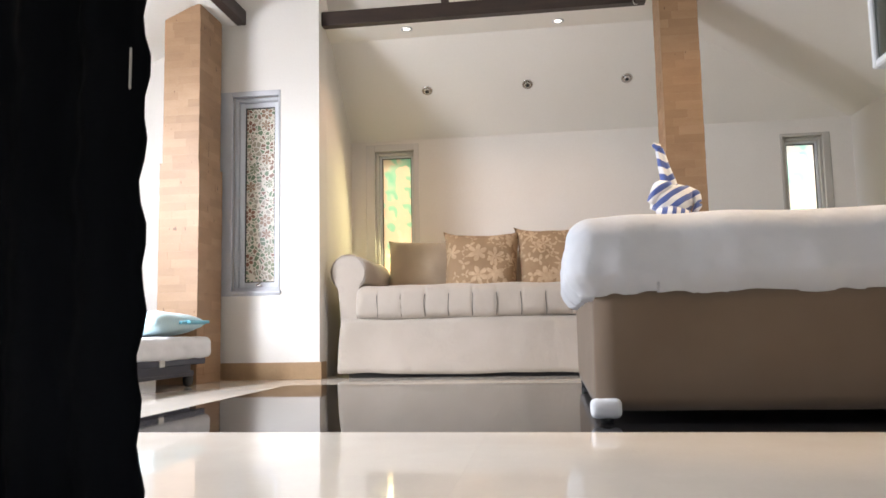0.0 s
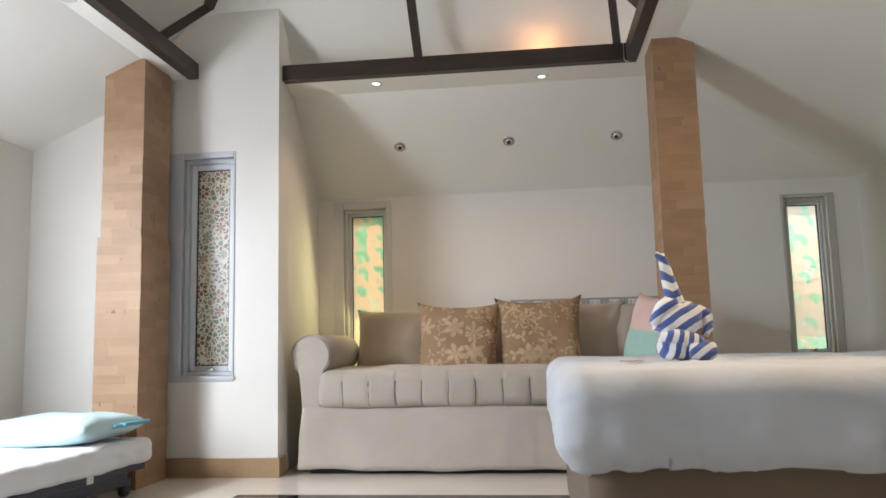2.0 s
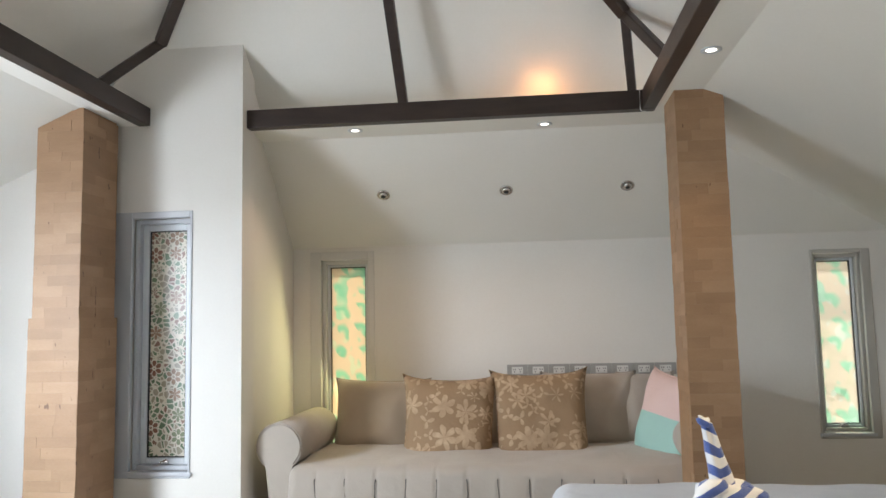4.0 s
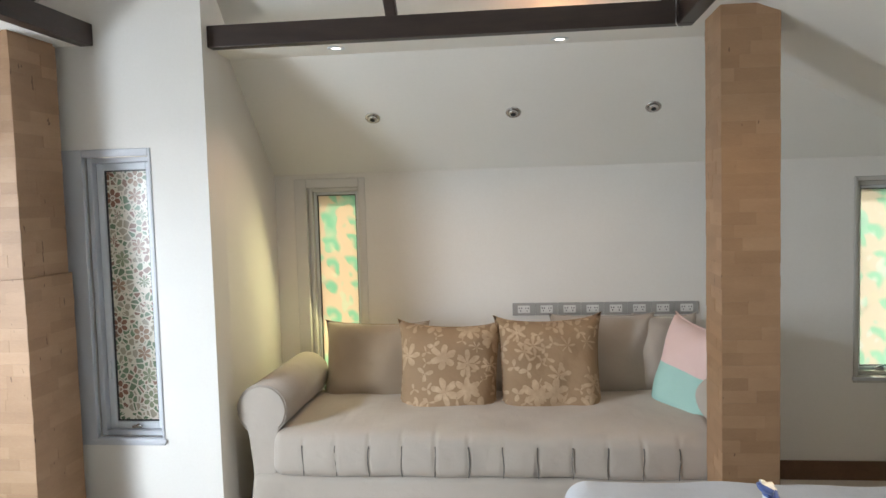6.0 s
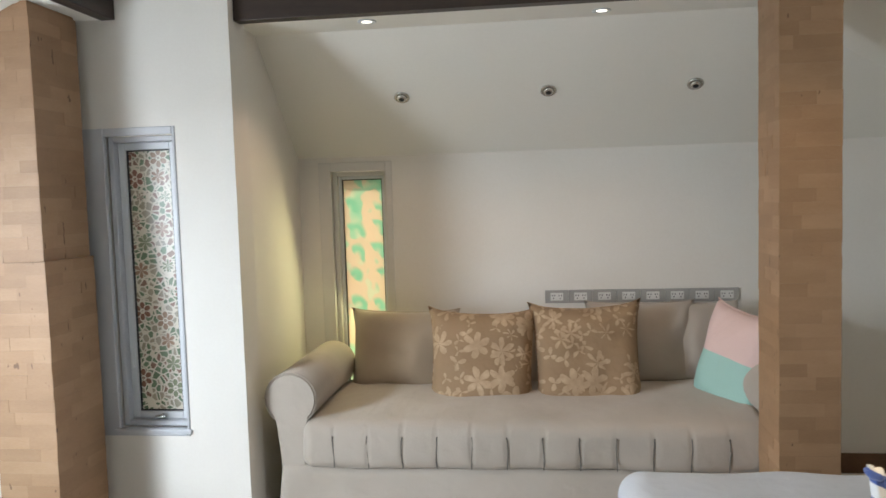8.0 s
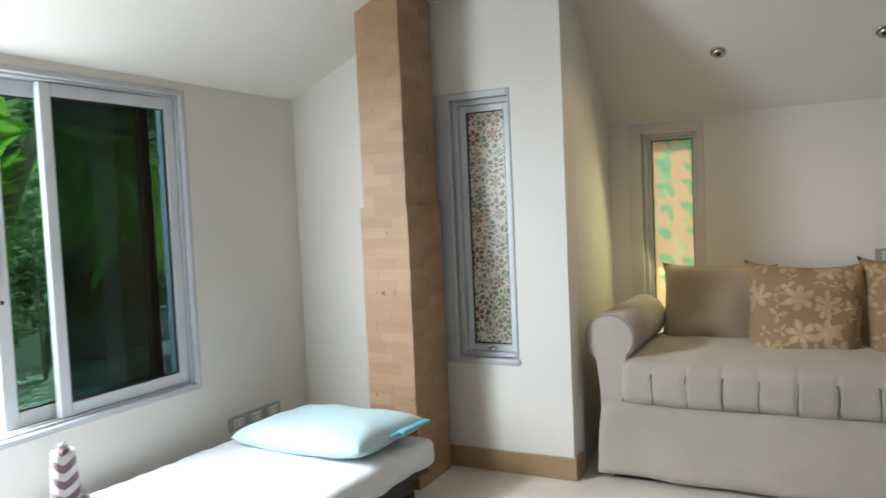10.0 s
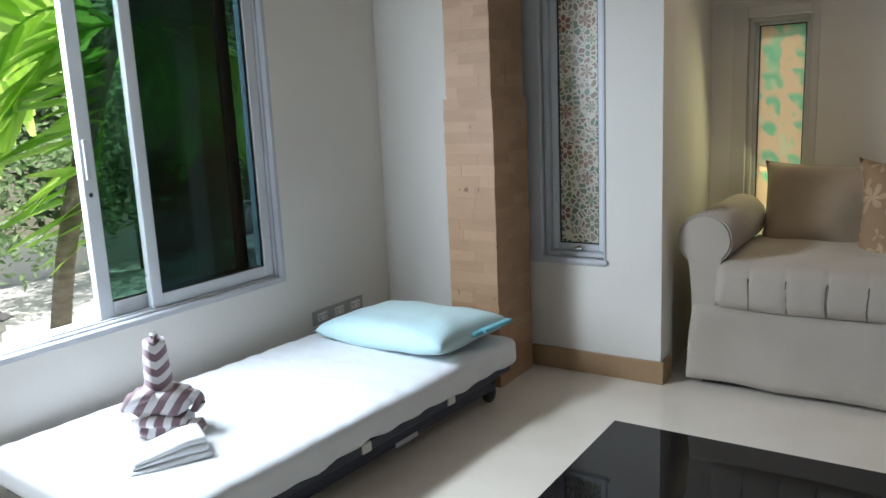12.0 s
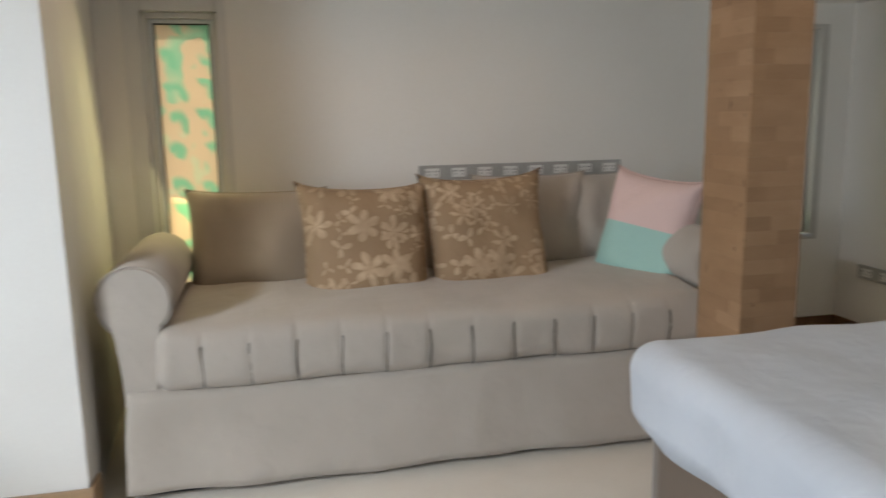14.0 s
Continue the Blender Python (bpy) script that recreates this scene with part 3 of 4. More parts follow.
for side, corners in (("north", [(-1.30, SY1, SZ), (SX1, SY1, SZ), (X1, Y1, EB), (-1.30, Y1, EB)]), ("east", [(SX1, SY0, SZ), (X1, Y0, ES), (X1, Y1, EE), (SX1, SY1, SZ)]),
                      ("west", [(SX0, SY0, SZ + 0.02), (SX0, PIER_Y, SZ + 0.02), (X0, PIER_Y, EW), (X0, Y0, EW)]), ("south", [(SX0, SY0, SZ), (X0, Y0, ES), (X1, Y0, ES), (SX1, SY0, SZ)])):
    setting("ceiling_slope_" + side, slab(corners, 0.05), CEIL, "white sloping ceiling down to the eaves", "ceiling")
RZ, RS = 2.24, 0.8
rx0, rx1, ry0, ry1 = -1.79, 1.29, 0.55, 4.70
mid, top = (rx0 + rx1) / 2, RZ + RS * (rx1 - rx0) / 2
run = (rx1 - rx0) / 2
ridge0, ridge1 = (mid, ry0 + run, top), (mid, ry1 - run, top)
for side, corners in (("north", [(rx0, ry1, RZ), (rx1, ry1, RZ), ridge1]), ("east", [(rx1, ry0, RZ), (rx1, ry1, RZ), ridge1, ridge0]),
                      ("west", [(rx0, ry1, RZ), (rx0, ry0, RZ), ridge0, ridge1]), ("south", [(rx1, ry0, RZ), (rx0, ry0, RZ), ridge0])):
    setting("ceiling_roof_" + side, slab(corners, 0.05), CEIL, "white hipped roof lining above the beams", "ceiling")

# tie beams and roof timbers
BW, BH = 0.06, 0.09


def timber(name, bm, label, category="beam"):
    return tagged(part(name, bm, DARKWOOD), label, category, kind="structure")


timber("beam", box((PIER_X, RING[3], BEAM_Z), (RING[1] + BW, RING[3] + BW, BEAM_Z + BH), 0.004), "dark brown timber tie beam above the sofa niche")
timber("beam", box((RING[0] - BW, RING[2], BEAM_Z + 0.02), (RING[0], PIER_Y, BEAM_Z + BH + 0.02), 0.004), "dark brown timber tie beam on the window side")
timber("beam", box((RING[1], RING[2], BEAM_Z), (RING[1] + BW, RING[3], BEAM_Z + BH), 0.004), "dark brown timber tie beam on the bed side")
timber("beam", box((RING[0], RING[2] - BW, BEAM_Z), (RING[1] + BW, RING[2], BEAM_Z + BH), 0.004), "dark brown timber tie beam over the entrance")


def roof_z(y):
    return RZ + RS * (ry1 - y)


node_e, node_w = (0.86, 4.2, roof_z(4.2) - 0.10), (-1.31, 4.2, roof_z(4.2) - 0.10)
timber("rafter", bar((-0.175, RING[3] + 0.03, BEAM_Z + BH), (-0.175, 3.25, roof_z(3.25) - 0.05), 0.045, 0.045), "dark brown timber rafter", "rafter")
for node, side, foot in ((node_e, RING[1] + 0.03, (0.905, RING[3] + 0.03, BEAM_Z + BH)), (node_w, RING[0] - 0.03, None)):
    hip = (ridge1[0] + (0.04 if side > 0 else -0.04), ridge1[1], ridge1[2] - 0.08)
    timber("hip_rafter", bar(node, hip, 0.05, 0.05), "dark brown timber hip rafter", "rafter")
    timber("strut", bar(node, (side, 3.92, BEAM_Z + BH + (0.02 if side < 0 else 0)), 0.04, 0.045), "dark brown timber strut on a tie beam", "strut")
    if foot:
        timber("strut", bar(node, foot, 0.04, 0.045), "dark brown timber strut on a tie beam", "strut")

# skirting
setting("baseboard_pier", box((-1.55, PIER_Y - 0.014, 0), (PIER_X + 0.014, PIER_Y - 0.001, 0.10), 0.002), SKIRT, "tan tile skirting", "skirting")
setting("baseboard_niche", box((PIER_X + 0.002, PIER_Y + 0.0, 0), (PIER_X + 0.014, PIER_Y + 0.10, 0.10), 0.002), SKIRT, "tan tile skirting", "skirting")
setting("baseboard_north", box((-0.98, Y1 - 0.014, 0), (X1, Y1 - 0.001, 0.10), 0.002), SKIRTDARK, "brown skirting", "skirting")
setting("baseboard_east", box((X1 - 0.014, EDGE, 0), (X1 - 0.001, Y1 - 0.014, 0.10), 0.002), SKIRTDARK, "brown skirting", "skirting")

# ---- windows ----


def narrow_window(name, hole, face, sash, film_mat, latch, trim, edges, label):
    """A top-hung narrow window in a wall that faces -y: flat trim, outer frame, sash, film-covered pane, stay and latch."""
    u0, u1, z0, z1 = hole
    root = tagged(new(name), label, "window", kind="structure")
    left, right, low, high = edges
    bm = box((u0 - left, face - 0.006, z0 - low), (u0 + 0.01, face + 0.02, z1 + high), 0.003, 1)
    box((u1 - 0.01, face - 0.006, z0 - low), (u1 + right, face + 0.02, z1 + high), 0.003, 1, bm)
    box((u0 + 0.0102, face - 0.0055, z0 - low), (u1 - 0.0102, face + 0.02, z0 + 0.01), 0.003, 1, bm)
    box((u0 + 0.0102, face - 0.0055, z1 - 0.01), (u1 - 0.0102, face + 0.02, z1 + high), 0.003, 1, bm)
    part("trim", bm, trim, root)
    part("window_frame", frame_ring((u0 + 0.0105, z0 + 0.0105), (u1 - 0.0025, z1 - 0.0105), 0.022, face + 0.03, face + 0.13, 'y'), ALU if trim == ALU else trim, root)
    a, b, c, d = u0 + 0.033, u1 - 0.026, z0 + 0.033, z1 - 0.033
    part("sash", frame_ring((a, c), (b, d), sash, face + 0.062, face + 0.105, 'y'), ALUWHITE, root)
    part("gasket", frame_ring((a + sash, c + sash), (b - sash, d - sash), 0.005, face + 0.072, face + 0.09, 'y', 0), RUBBER, root)
    part("pane", box((a + sash - 0.002, face + 0.08, c + sash - 0.002), (b - sash + 0.002, face + 0.086, d - sash + 0.002)), film_mat, root, "glass with a coloured patterned film")
    part("window_sill", box((u0 - 0.012, face - 0.012, z0 - 0.010), (u1 + 0.01, face + 0.028, z0 + 0.008), 0.003), ALU, root)
    mid = (a + b) / 2
    bm = box((mid - 0.022, face + 0.048, c + 0.004), (mid + 0.022, face + 0.064, c + 0.016), 0.003)
    bar((mid - 0.012, face + 0.05, c + 0.012), (mid + 0.018, face + 0.04, c + 0.026), 0.006, 0.006, bm, 0)
    part("stay", bm, CHROME, root)
    bm = box((latch - 0.006, face + 0.05, z0 + 0.25), (latch + 0.006, face + 0.064, z0 + 0.33), 0.003)
    part("latch", bm, ALUWHITE, root)
    return root


narrow_window("window_1", N1, PIER_Y, 0.030, MOSAIC, N1[0] + 0.048, ALU, (0.080, 0.002, 0.02, 0.022), "narrow aluminium window with a flower mosaic film")
narrow_window("window_2", N2, Y1, 0.016, SWIRL, N2[1] - 0.04, TRIMPALE, (0.058, 0.026, 0.02, 0.040), "narrow aluminium window with a green and orange film")
narrow_window("window_3", N3, Y1, 0.016, SWIRLPALE, N3[0] + 0.035, TRIMGREY, (0.008, 0.038, 0.022, 0.012), "narrow aluminium window with a green film paled by the sky")

# sliding window: frame with tracks, two overlapping tinted sashes pushed to one side
win = tagged(new("window_4"), "wide sliding window, half open, with green tinted panes", "window", kind="structure")
y0, y1, z0, z1 = WIN
part("trim", frame_ring((y0 - 0.010, z0 - 0.010), (y1 + 0.010, z1 + 0.010), 0.022, X0 - 0.02, X0 + 0.008, 'x'), ALU, win)
part("window_frame", frame_ring((y0 + 0.004, z0 + 0.004), (y1 - 0.004, z1 - 0.004), 0.017, X0 - 0.145, X0 - 0.021, 'x'), ALU, win)
for k in range(3):
    x = X0 - 0.045 - 0.036 * k
    part("track", box((x - 0.004, y0 + 0.022, z0 + 0.020), (x + 0.004, y1 - 0.022, z0 + 0.027), 0.001), ALUWHITE, win)


def sliding_sash(x, a, b, stile, lock, glass):
    s = part("sash", frame_ring((a, z0 + 0.023), (b, z1 - 0.025), stile, x - 0.014, x + 0.014, 'x'), ALUWHITE, win)
    part("pane", box((x - 0.003, a + stile - 0.004, z0 + 0.018 + stile), (x + 0.003, b - stile + 0.004, z1 - 0.02 - stile)), glass, s, "tinted glass")
    part("gasket", frame_ring((a + stile, z0 + 0.023 + stile), (b - stile, z1 - 0.025 - stile), 0.005, x - 0.006, x + 0.006, 'x', 0), RUBBER, s)
    if lock:
        part("lock", box((x + 0.012, a + 0.014, 1.02), (x + 0.022, a + 0.032, 1.16), 0.004), ALU, s)
        part("screw", box((x + 0.012, a + 0.018, 0.96), (x + 0.018, a + 0.03, 0.975), 0.002), RUBBER, s)


sliding_sash(X0 - 0.045, 2.915, 3.535, 0.048, False, TINTREFLECTION)
sliding_sash(X0 - 0.082, 2.725, 3.43, 0.055, True, TINT)

# ---- columns clad in tan tile ----


def column(name, x0, x1, y0, y1, z_top, step, faces, label, seed):
    col = tagged(part(name, box((x0, y0, 0), (x1, y1, z_top)), COLUMNCORE), label, "column", kind="structure")
    rng = random.Random(seed)
    meshes = {}

    def piece(length, axis):
        key = (round(length, 3), axis)
        if key not in meshes:
            l, h, d = length / 2 - 0.0001, 0.0229, 0.006
            size = (l, d, h) if axis == 'x' else (d, l, h)
            meshes[key] = finish("column_tile", box([-a for a in size], size), COLUMNTILE)
        return meshes[key]
    z = 0.0235
    while z < z_top:
        out = 0.010 if z < step else 0.0
        for face in faces:
            axis = 'x' if face in "fb" else 'y'
            lo, hi = (x0, x1) if axis == 'x' else (y0, y1)
            cuts = [lo - out - 0.005, round(lo + (hi - lo) * (0.2 + 0.05 * rng.randrange(13)), 4), hi + out + 0.005]
            for a, b in zip(cuts, cuts[1:]):
                proud = out + rng.uniform(-0.0008, 0.0012)
                c = (a + b) / 2
                at = {'f': (c, y0 - proud, z), 'b': (c, y1 + proud, z), 'l': (x0 - proud, c, z), 'r': (x1 + proud, c, z)}[face]
                ob = new("column_tile", piece(round(b - a, 4), axis))
                ob.parent, ob.location = col, at
        z += 0.046
    return col


# ---- recessed lamps ----


def eyeball(at):
    """An unlit chrome eyeball spot set into the sloping ceiling."""
    t = thing("ceiling_spot", "small unlit chrome eyeball spot in the sloping ceiling", "ceiling spot", at, 0, "ceiling spots over the sofa")
    tilt = Matrix.Rotation(radians(-36), 4, 'X')
    for n, bm, mat in (("rim", lathe([(0.030, -0.001), (0.044, -0.001), (0.045, -0.006), (0.036, -0.010), (0.031, -0.006)], 28), CHROME),
                       ("eyeball", lathe([(0.030, -0.004), (0.028, -0.014), (0.022, -0.020), (0.018, -0.021)], 24), CHROME),
                       ("lens", lathe([(0.017, -0.0205), (0.010, -0.0225), (0.001, -0.023)], 20), HOLE)):
        bmesh.ops.transform(bm, matrix=tilt, verts=bm.verts)
        bmesh.ops.scale(bm, vec=(0.82, 0.82, 0.82), verts=bm.verts)
        part(n, bm, mat, t, "", True)


slope_z = lambda y: SZ + (EB - SZ) * (y - SY1) / (Y1 - SY1)
for x in (-0.392, 0.293, 0.947):
    eyeball((x, 5.0, slope_z(5.0)))


def downlight(x, y, z, lit, warm=(1.0, 0.84, 0.64), spread=80):
    t = thing("downlight", "lit recessed downlight in the white soffit" if lit else "dim recessed downlight in the white soffit", "downlight", (x, y, z), 0, "soffit downlights")
    part("rim", lathe([(0.024, 0.0), (0.036, 0.0), (0.038, -0.004), (0.030, -0.006), (0.024, -0.003)], 28), ALUWHITE, t, "", True)
    part("lens", lathe([(0.0235, -0.001), (0.020, -0.003), (0.002, -0.004)], 24), BULB if lit else PLASTICWHITE, t, "glowing lamp face" if lit else "", True)
    if lit:
        lamp("downlight_beam", 'SPOT', lit, warm, look((x, y, z - 0.02), (x, y, 0)), cone=radians(spread))


downlight(-0.44, 4.51, SZ, 4.6, (1.0, 0.66, 0.42), 128)
downlight(0.50, 4.56, SZ, 3.0, (1.0, 0.64, 0.36), 120)
downlight(1.08, 3.63, SZ, 3, (1.0, 0.72, 0.42), 115)
downlight(1.12, 2.50, SZ, 36, (1.0, 0.72, 0.40), 58)
downlight(-1.525, 3.27, SZ + 0.02, 0)
# warm lamp standing behind the tie beam, under the roof lining
can = thing("beam_uplight", "small warm lamp behind the tie beam, shining on the roof lining", "uplight", (0.50, 4.52, SZ + 0.03))
part("lamp_body", lathe([(0.030, 0.0), (0.030, 0.03), (0.024, 0.034)], 20), ALUWHITE, can, "", True)
part("bulb", lathe([(0.012, 0.034), (0.018, 0.045), (0.010, 0.058), (0.002, 0.060)], 16), BULB, can, "glowing bulb", True)
lamp("uplight_glow", 'POINT', 0.27, (1.0, 0.40, 0.11), pose(0.50, 4.50, SZ + 0.13), soft=0.02)

tagged(part("cable", tube([(RING[1] - 0.012, RING[3] - 0.004, BEAM_Z + 0.092), (RING[1] - 0.013, RING[3] - 0.005, BEAM_Z - 0.002), (RING[1] - 0.004, RING[3] - 0.004, BEAM_Z - 0.016),
                                    (RING[1] + 0.012, RING[3] - 0.004, BEAM_Z - 0.014)], 0.0022, 6), PLASTICWHITE, None, "", True), "thin white cable hanging over the tie beam end", "cable")

# ---- socket strips ----


def socket_strip(m, count, group, label):
    for k in range(count):
        t = thing("socket_outlet", label, "socket", group=group)
        part("plate", box((-0.0595, -0.010, -0.0335), (0.0595, 0, 0.0335), 0.003), PLASTIC, t)
        f = part("socket_face", box((-0.032, -0.013, -0.020), (0.032, -0.009, 0.020), 0.002), PLASTICWHITE, t, "white double socket face")
        for sx in (-0.017, 0.017):
            bm = bmesh.new()
            for dx, dz in ((-0.006, 0.006), (0.006, 0.006), (0, -0.008)):
                box((sx + dx - 0.002, -0.0138, dz - 0.0035), (sx + dx + 0.002, -0.0125, dz + 0.0035), 0, 2, bm)
            part("socket_holes", bm, HOLE, f, "dark holes")
        t.matrix_world = m @ pose(0.12 * k, 0, 0)


socket_strip(pose(0.320, Y1 - 0.001, 0.905), 8, "socket strip behind the sofa", "grey double socket plate in a row above the sofa back")
socket_strip(pose(X0 + 0.001, 3.775, 0.272, 0, 0, 90), 3, "socket strip beside the folding bed", "grey socket plate in a row low on the wall")
socket_strip(pose(X1 - 0.001, 5.14, 0.36, 0, 0, -90), 3, "socket strip beside the large bed", "grey socket plate in a row low on the wall")

# ---- sofa ----
sofa = thing("sofa", "beige canvas sofa with rolled arms and a channelled seat cushion", "sofa", (0, 0, 0))


def shaped(bm, f):
    for v in bm.verts:
        v.co = f(v.co.copy())
    return bm


def skirt_shape(p):
    k = max(0.0, (0.34 - p.z) / 0.34)
    p.y -= 0.020 * k if p.y < 4.6 else 0
    p.x += (-0.018 if p.x < 0 else 0.018) * k
    p.z = max(p.z, 0.020) + 0.004 * math.sin(p.x * 7)
    return p


part("skirt", shaped(soft_box((-0.845, 4.375, 0.020), (1.225, 5.30, 0.345), 0.02, (90, 20, 10), 0.011, 3), skirt_shape), SOFA, sofa, "", True)
# solid black slab stands in for the shade under the skirt
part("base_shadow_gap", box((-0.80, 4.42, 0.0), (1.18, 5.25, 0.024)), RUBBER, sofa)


def seat_shape(p):
    s = (p.x + 0.61) / 0.1405
    near = abs(s - round(s)) * 0.1405
    groove = 0.007 * math.exp(-(near / 0.0045) ** 2)
    if p.y < 4.41 and p.z > 0.34:
        p.y += groove
    elif p.z > 0.50 and p.y < 4.80:
        p.z -= groove * 0.15
    if p.z > 0.45:
        p.z += 0.012 * max(0, 1 - ((p.y - 4.75) / 0.4) ** 2)
    p.y -= 0.012 * math.sin(max(0, min(1, (p.z - 0.335) / 0.2)) * math.pi) if p.y < 4.45 else 0
    return p


part("seat_cushion", shaped(soft_box((-0.749, 4.365, 0.338), (1.106, 5.12, 0.535), 0.05, (190, 30, 10), 0.011, 9), seat_shape), SOFA, sofa, "seat cushion with stitched channels", True)
# dark tubes along the stitched channels carry the shade of their grooves
SEAM = cloth("seam_groove_shade", (0.12, 0.105, 0.09), (0.18, 0.16, 0.14))
rng = random.Random(77)
for k in range(13):
    x = -0.61 + 0.1405 * k
    if x > 1.05:
        break
    pts = []
    for q in range(17):
        u = q / 16
        z = 0.352 + 0.185 * min(1, u / 0.8)
        y = 4.372 - 0.012 * math.sin(min(1, (z - 0.335) / 0.2) * math.pi) if u < 0.62 else 4.372 + 0.16 * ((u - 0.62) / 0.38) ** 1.6
        over = max(0.0, (y - 4.372) / 0.05)
        z = min(z, 0.537 + 0.008 * min(1, over)) - (0.05 * max(0, 1 - over) ** 2 if u > 0.62 else 0) * 0.6
        pts.append((x + 0.0025 * math.sin(u * 9 + k) + rng.uniform(-0.0008, 0.0008), y - 0.0005, z))
    part("seam", tube([(x, y - 0.005, z) for x, y, z in pts[:12]], 0.0026, 6), SEAM, sofa, "", True)
part("back", soft_box((-0.60, 5.14, 0.30), (1.10, 5.30, 0.80), 0.05, (20, 4, 8), 0.004, 5), SOFA, sofa, "", True)


def rolled_arm(cx, out):
    """An arm with a rolled top: an outline drawn along y, with a flat front panel."""
    outline = []
    for k in range(25):
        a = radians(-60 + k * 300 / 24) if out < 0 else radians(240 - k * 300 / 24)
        outline.append((cx + 0.111 * math.cos(a), 0.622 + 0.111 * math.sin(a)))
    inner, outer = cx - out * 0.055, cx + out * 0.050
    pts = outline + [(outer + out * 0.002, 0.52), (outer, 0.30), (inner, 0.30)]
    bm = prism(pts, 4.40, 5.14, 'y')
    sharp = [e for e in bm.edges if all(abs(v.co.y - 4.40) < 1e-5 for v in e.verts)]
    bmesh.ops.bevel(bm, geom=sharp, offset=0.010, segments=3, affect='EDGES')
    rear = [e for e in bm.edges if all(abs(v.co.y - 5.14) < 1e-5 for v in e.verts)]
    bmesh.ops.bevel(bm, geom=rear, offset=0.045, segments=4, affect='EDGES')
    arm = part("arm", bm, SOFA, sofa, "", False)
    me = arm.data
    me.polygons.foreach_set("use_smooth", [len(p.vertices) == 4 for p in me.polygons])
    part("piping", tube([(cx + (x - cx) * 0.985, 4.4045, 0.62 + (z - 0.62) * 0.985) for x, z in outline], 0.003, 6), SOFA, arm, "", True)
    return arm


rolled_arm(-0.795, -1)
rolled_arm(1.165, 1)


def cushion(name, label, at, size, mat, turn=0, lean=14, spin=0, group="", pinch=0.05, seed=0, hem=None, category="cushion", ears=0.05):
    w, h, t = size
    ob = tagged(part(name, pillow(w, h, t, pinch, 36, 0.034, seed, 0.5, ears), mat, None, "", True), label, category, group)
    ob.matrix_world = pose(*at, 0, 0, turn) @ pose(0, 0, 0, -lean, 0, 0) @ pose(0, 0, 0, 0, spin, 0)
    pts = []
    for k in range(97):
        s = k / 96 * 4
        i, u = int(s) % 4, (s % 1) * 2 - 1
        x, z = ((u, -1), (1, u), (-u, 1), (-1, -u))[i]
        out = 1 + ears * (x * z) ** 8
        pts.append((x * w / 2 * (1 - pinch * (1 - z * z)) * out, 0, z * h / 2 * (1 - pinch * (1 - x * x)) * out))
    part("piping", tube(pts, 0.004, 6), hem or mat, ob, "", True)
    return ob


cushion("back_cushion", "plain taupe back cushion leaning on the sofa back", (-0.435, 5.08, 0.668), (0.52, 0.43, 0.19), SOFAPLAIN, 0, 15, 1, "plain back cushions", 0.05, 2)
cushion("back_cushion", "plain beige back cushion partly behind the floral one", (0.71, 5.14, 0.700), (0.50, 0.40, 0.16), SOFA, 0, 12, 0, "plain back cushions", 0.04, 5)
cushion("back_cushion", "plain beige back cushion behind the pink pillow", (1.02, 5.15, 0.695), (0.30, 0.40, 0.15), SOFA, 0, 12, 0, "plain back cushions", 0.04, 6)
cushion("floral_cushion", "tan square cushion with a pale flower print", (-0.040, 4.875, 0.634), (0.485, 0.555, 0.20), FLORAL, 0, 19, 1, "floral cushions", 0.075, 8, ears=0.07)
cushion("floral_cushion", "tan square cushion with a pale flower print beside its twin", (0.442, 4.89, 0.648), (0.485, 0.565, 0.20), FLORAL, 2, 18, -1, "floral cushions", 0.075, 11, ears=0.07)
cushion("pink_pillow", "pink and mint pillow leaning against the sofa arm", (1.068, 4.79, 0.690), (0.41, 0.45, 0.17), PINKGREEN, -64, 14, 6, "", 0.08, 14, category="pillow")

# ---- large bed ----
bed = thing("bed", "double bed with a tan cloth base and white sheet", "bed", (0, 0, 0))
BX0, BX1, BY0, BY1 = 0.45, 2.40, 2.205, 3.745
part("bed_base", soft_box((BX0 + 0.068, BY0 + 0.035, 0.030), (BX1 - 0.02, BY1 - 0.035, 0.385), 0.025, (30, 24, 8), 0.002, 4), BEDBASE, bed, "", True)


def sheet_shape(p):
    side = max(0.0, 1 - max(0.0, p.z - 0.36) / 0.18)
    if p.z < 0.53:
        crease = max(0.0, noise.noise(Vector((p.x * 4, 3, p.z * 2))))
        drag = noise.noise(Vector((p.x * 11, 7, p.z * 1.5)))
        p.y += 0.003 * side * math.sin(p.x * 21 + 2 * drag) + 0.010 * side * crease * math.sin(p.x * 62 + 9 * p.z) + 0.012 * side * drag
        p.x += 0.008 * math.sin(p.y * 19) * side
    if p.z < 0.43:
        inward = (0.43 - p.z) * 0.35
        p.y += inward if p.y < 2.6 else (-inward if p.y > 3.2 else 0)
        p.x += inward if p.x < 0.7 else 0
        p.z = 0.354 + 0.7 * (p.z - 0.354) if p.z < 0.372 else p.z
    return p


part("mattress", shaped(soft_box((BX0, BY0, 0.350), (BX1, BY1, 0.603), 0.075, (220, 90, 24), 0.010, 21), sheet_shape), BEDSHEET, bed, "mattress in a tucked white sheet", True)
for x, y in ((BX0 + 0.10, BY0 + 0.055), (BX1 - 0.08, BY0 + 0.07), (BX0 + 0.10, BY1 - 0.07), (BX1 - 0.08, BY1 - 0.07)):
    part("bed_foot", lathe([(0.018, 0), (0.021, 0.01), (0.020, 0.055)], 16, None, (x, y, 0)), RUBBER, bed, "black plastic foot", True)
